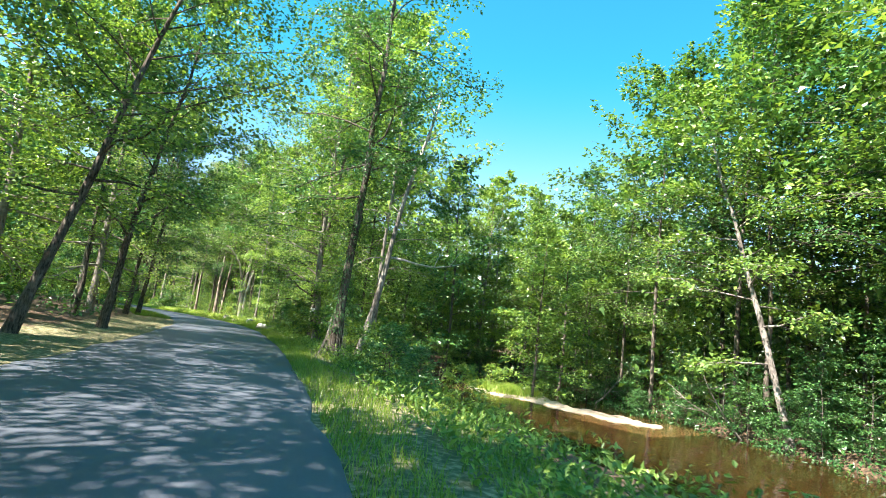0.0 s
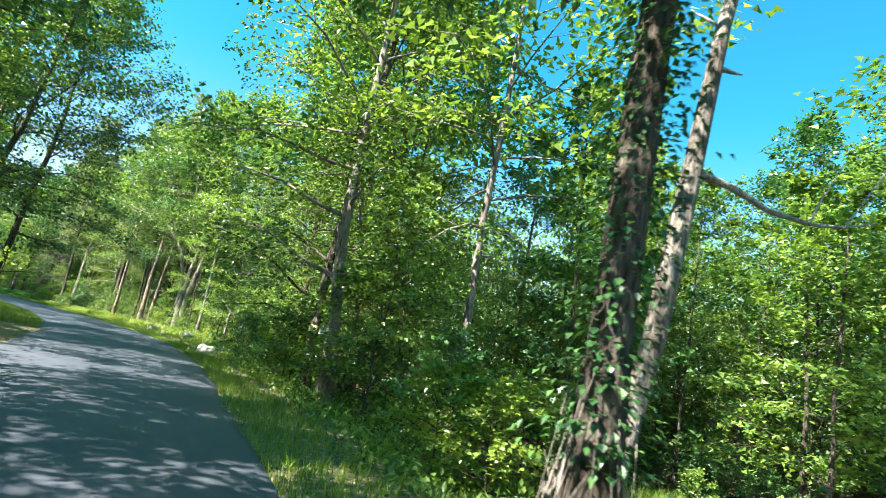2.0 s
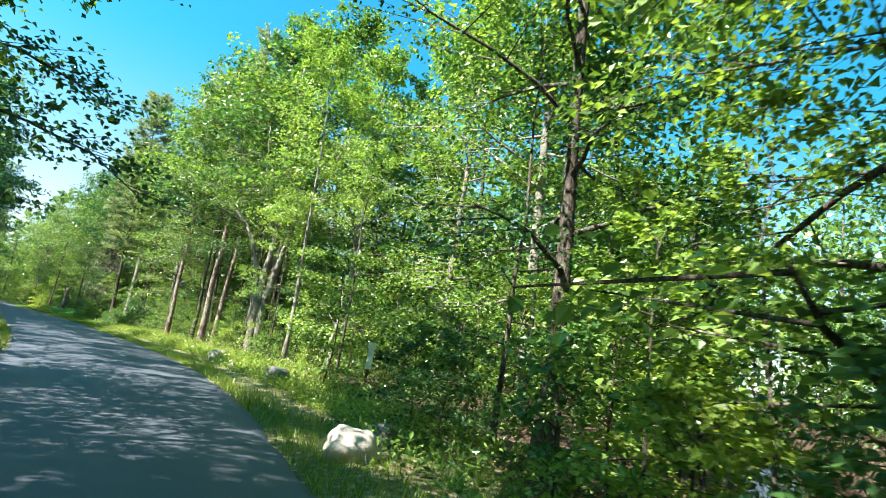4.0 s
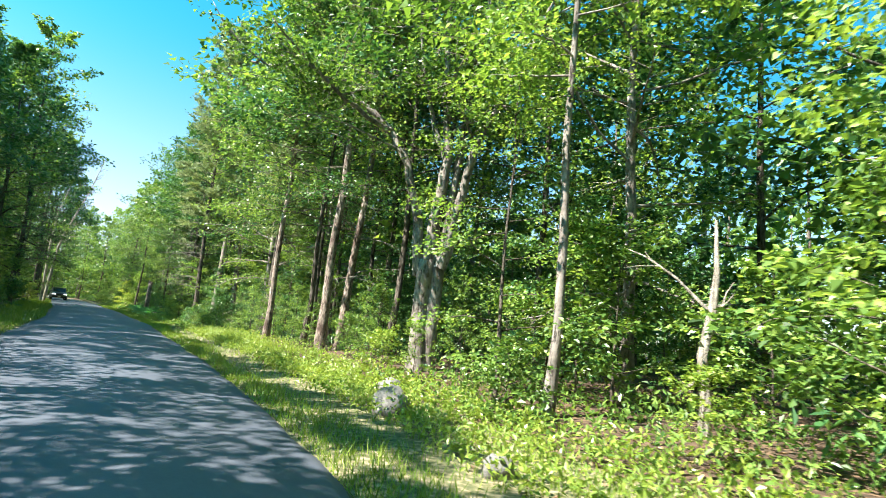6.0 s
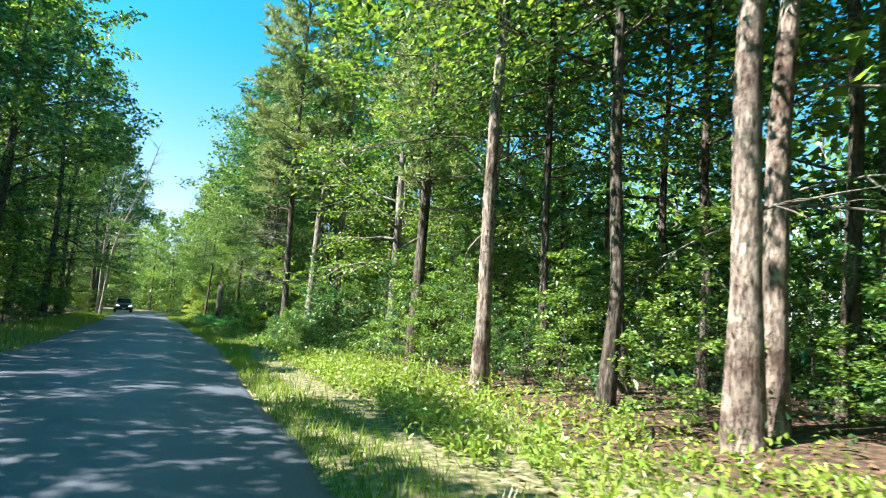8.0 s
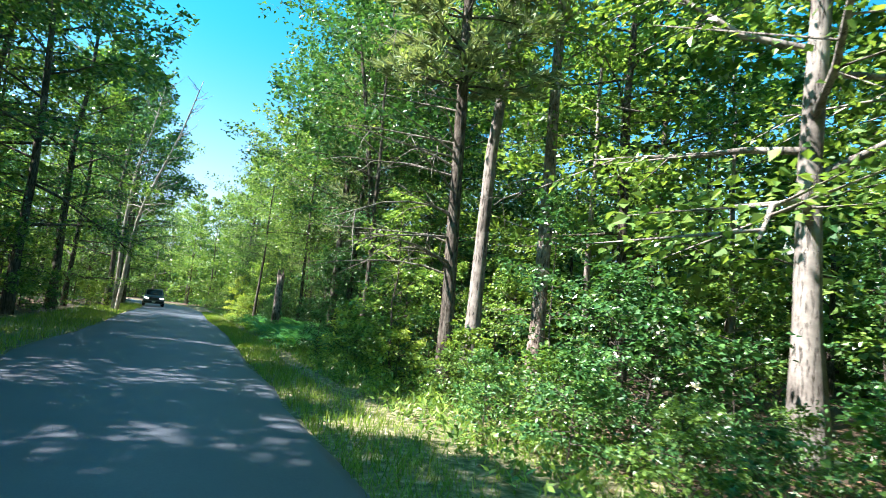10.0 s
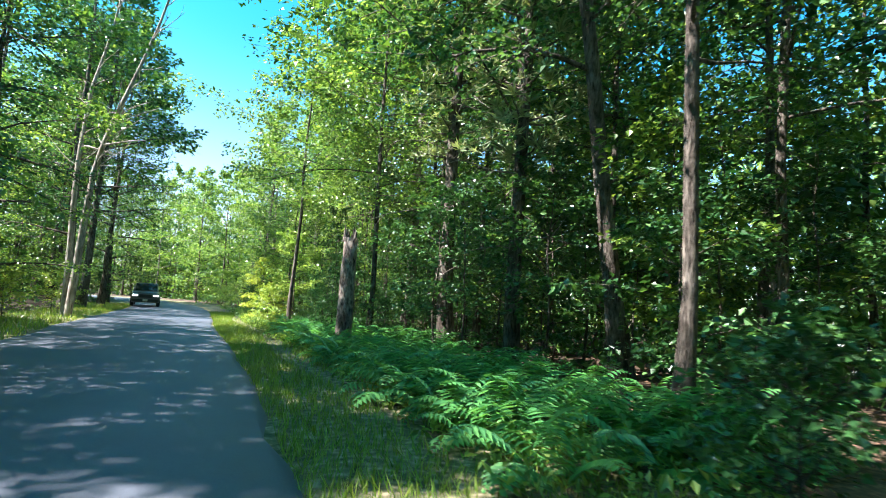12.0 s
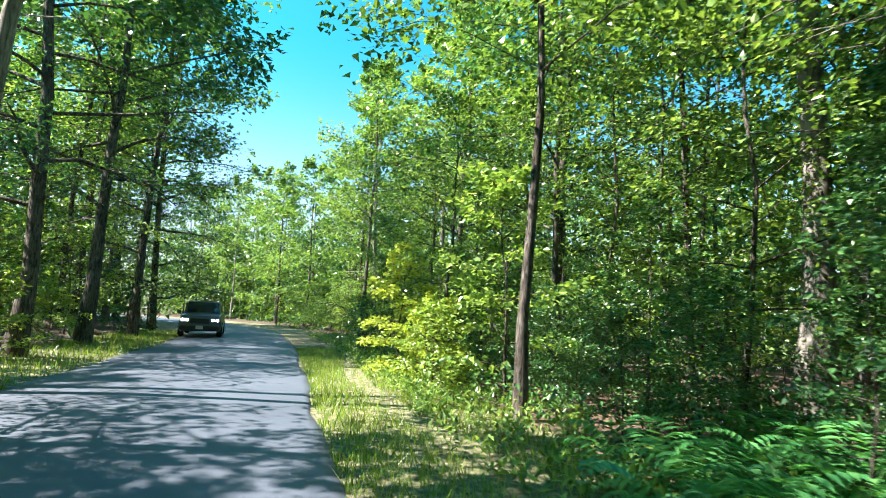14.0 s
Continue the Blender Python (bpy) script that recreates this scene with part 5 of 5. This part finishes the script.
def fallen_branch(label, x, y, z, way, ln, seed):
    rng = np.random.default_rng(seed)
    root = tagged(new("fallen_branch"), label, "branch", "driftwood by the creek")
    w = Wood()
    bare_limb(w, rng, (0, 0, 0.05), way, ln, 0.05, 5, -0.02)
    part("branch", w.mesh("branch", DEADWOOD), root)
    root.matrix_basis = pose(x, y, z)


fallen_branch("bleached fallen branch on the creek's far bank", 17.2, 27.0, max(h1(17.2, 27), WATER_Z), (0.3, -0.6, 0.5), 2.6, 701)
fallen_branch("bare dead branch hanging over the creek", 19.0, 20.5, h1(19, 20.5) + 0.4, (-0.8, -0.3, 0.35), 2.8, 702)
fallen_branch("pile of driftwood at the creek's bend", 14.5, 37.0, h1(14.5, 37), (0.9, -0.2, 0.1), 3.4, 703)
fallen_branch("tangled driftwood at the creek's bend", 13.5, 36.2, h1(13.5, 36.2), (0.8, 0.4, 0.15), 2.6, 704)
fallen_branch("pale dead branch reaching out over the creek", 18.6, 18.6, h1(18.6, 18.6) + 0.1, (-0.7, 0.1, 0.5), 3.2, 705)


def overhanging_trees():
    """Trees across the road that lean out over it."""
    for k, (x, y, lean, H) in enumerate(((-6.4, 17.5, 0.24, 14), (-6.0, 24.5, 0.12, 15), (-8.8, 41.0, 0.1, 15), (-9.0, 45.5, 0.08, 15))):
        w, l = broadleaf(740 + k, H, 3.4, 4.6, 0.15, 30, 10, 54, 0.14, lean=(lean, 0.03), bend=0.35)
        plant_tree("locust_tree", "dark-limbed locust leaning out over the road", "tree", w, l, BARK, (LEAF, LEAF_DARK)[k % 2], "trees leaning over the road").matrix_basis = stand(x, y, 0, 1.0, 0.1)


overhanging_trees()


def leaning_ash():
    w, l = broadleaf(720, 15, 3.0, 3.6, 0.15, 18, 7, 40, 0.19, lean=(-0.17, 0.19), bend=0.3)
    plant_tree("ash_tree", "pale-barked ash leaning out over the creek", "tree", w, l, BARK_PALE, LEAF_PALE, "", "large").matrix_basis = stand(18.9, 16.6, 0, 1.0, 0.1)


leaning_ash()


# ---- oncoming car ----
def car():
    """A dark grey sport utility vehicle seen from the front, headlights on."""
    paint = plain("dark_grey_paint", (0.13, 0.135, 0.14), 0.28, 0.6)
    glass = plain("tinted_glass", (0.02, 0.025, 0.03), 0.05)
    rubber = plain("tyre_rubber", (0.015, 0.015, 0.015), 0.85)
    alloy = plain("alloy", (0.5, 0.5, 0.52), 0.3, 1.0)
    black = plain("black_plastic", (0.02, 0.02, 0.02), 0.5)
    lamp = plain("headlight_glass", (0.95, 0.97, 1.0), 0.1, 0.0, 4.0)
    root = tagged(new("car"), "dark grey sport utility vehicle coming on with headlights lit", "car")

    def shell(name, rows, mat, label=""):
        """Lofted hull: rows of (y, half width, bottom, top)."""
        v, f = [], []
        for y, hw, z0, z1 in rows:
            v += [(-hw * 0.94, y, z0), (-hw, y, z0 + (z1 - z0) * 0.35), (-hw * 0.9, y, z1), (hw * 0.9, y, z1), (hw, y, z0 + (z1 - z0) * 0.35), (hw * 0.94, y, z0)]
        for i in range(len(rows) - 1):
            for j in range(6):
                a, b = i * 6 + j, i * 6 + (j + 1) % 6
                f.append((a, b, b + 6, a + 6))
        f += [tuple(range(5, -1, -1)), tuple(range(len(v) - 6, len(v)))]
        bm = bmesh.new()
        vs = [bm.verts.new(p) for p in v]
        for q in f:
            bm.faces.new([vs[i] for i in q])
        bmesh.ops.recalc_face_normals(bm, faces=bm.faces[:])
        bmesh.ops.bevel(bm, geom=bm.edges[:], offset=0.03, segments=2, affect="EDGES", clamp_overlap=True)
        me = bpy.data.meshes.new(name)
        bm.to_mesh(me)
        bm.free()
        me.materials.append(mat)
        return part(name, me, root, label)

    shell("body", ((-2.4, 0.82, 0.35, 0.85), (-2.3, 0.92, 0.28, 0.98), (-1.3, 0.95, 0.28, 1.08), (1.9, 0.95, 0.28, 1.1), (2.35, 0.9, 0.35, 1.05)), paint)
    shell("cabin", ((-1.25, 0.86, 1.02, 1.1), (-0.45, 0.8, 1.05, 1.68), (1.6, 0.78, 1.05, 1.7), (2.2, 0.82, 1.04, 1.12)), paint)
    part("windscreen", box_mesh("windscreen", 1.36, 0.02, 0.78, glass, 0.006), root, "dark windscreen").matrix_basis = pose(0, -0.89, 1.38, -53, 0, 0)
    part("grille", box_mesh("grille", 0.8, 0.05, 0.22, black, 0.01, (0, -2.4, 0.74)), root, "black grille")
    part("bumper", box_mesh("bumper", 1.7, 0.16, 0.2, black, 0.04, (0, -2.4, 0.42)), root, "black lower bumper")
    part("plate", box_mesh("plate", 0.31, 0.02, 0.16, plain("plate", (0.6, 0.6, 0.55), 0.5), 0.004, (0, -2.5, 0.46)), root, "small pale plate")
    for sx in (-1, 1):
        part("headlight", box_mesh("headlight", 0.34, 0.08, 0.16, lamp, 0.03, (sx * 0.64, -2.36, 0.78)), root, "lit white headlight")
        part("mirror", box_mesh("mirror", 0.2, 0.12, 0.14, paint, 0.03, (sx * 1.05, -0.95, 1.14)), root)
        part("side_window", box_mesh("side_window", 0.02, 1.7, 0.42, glass, 0.006, (0, 0, 0)), root, "dark side window").matrix_basis = pose(sx * 0.835, 0.55, 1.36, 0, -sx * 5, 0)
        for sy in (-1.5, 1.45):
            bm = bmesh.new()
            bmesh.ops.create_cone(bm, cap_ends=True, segments=24, radius1=0.37, radius2=0.37, depth=0.24, matrix=Matrix.Rotation(radians(90), 4, "Y"))
            bmesh.ops.bevel(bm, geom=[e for e in bm.edges if len(e.link_faces) == 2 and e.calc_face_angle(0) > 1], offset=0.04, segments=2, affect="EDGES")
            me = bpy.data.meshes.new("wheel")
            bm.to_mesh(me)
            bm.free()
            me.materials.append(rubber)
            wheel = part("wheel", me, root, "black tyre on an alloy rim")
            wheel.matrix_basis = pose(sx * 0.84, sy, 0.37)
            bm = bmesh.new()
            bmesh.ops.create_cone(bm, cap_ends=True, segments=20, radius1=0.23, radius2=0.2, depth=0.26, matrix=Matrix.Rotation(radians(90), 4, "Y"))
            me = bpy.data.meshes.new("rim")
            bm.to_mesh(me)
            bm.free()
            me.materials.append(alloy)
            part("rim", me, wheel, "bright alloy rim")
    return root


CAR_S = 148.0
cx, cy = at_road(CAR_S, -4.0)
ax, ay = at_road(CAR_S + 2, -4.0)
car().matrix_basis = pose(cx, cy, 0.035, 0, 0, math.degrees(math.atan2(-(ax - cx), ay - cy)))
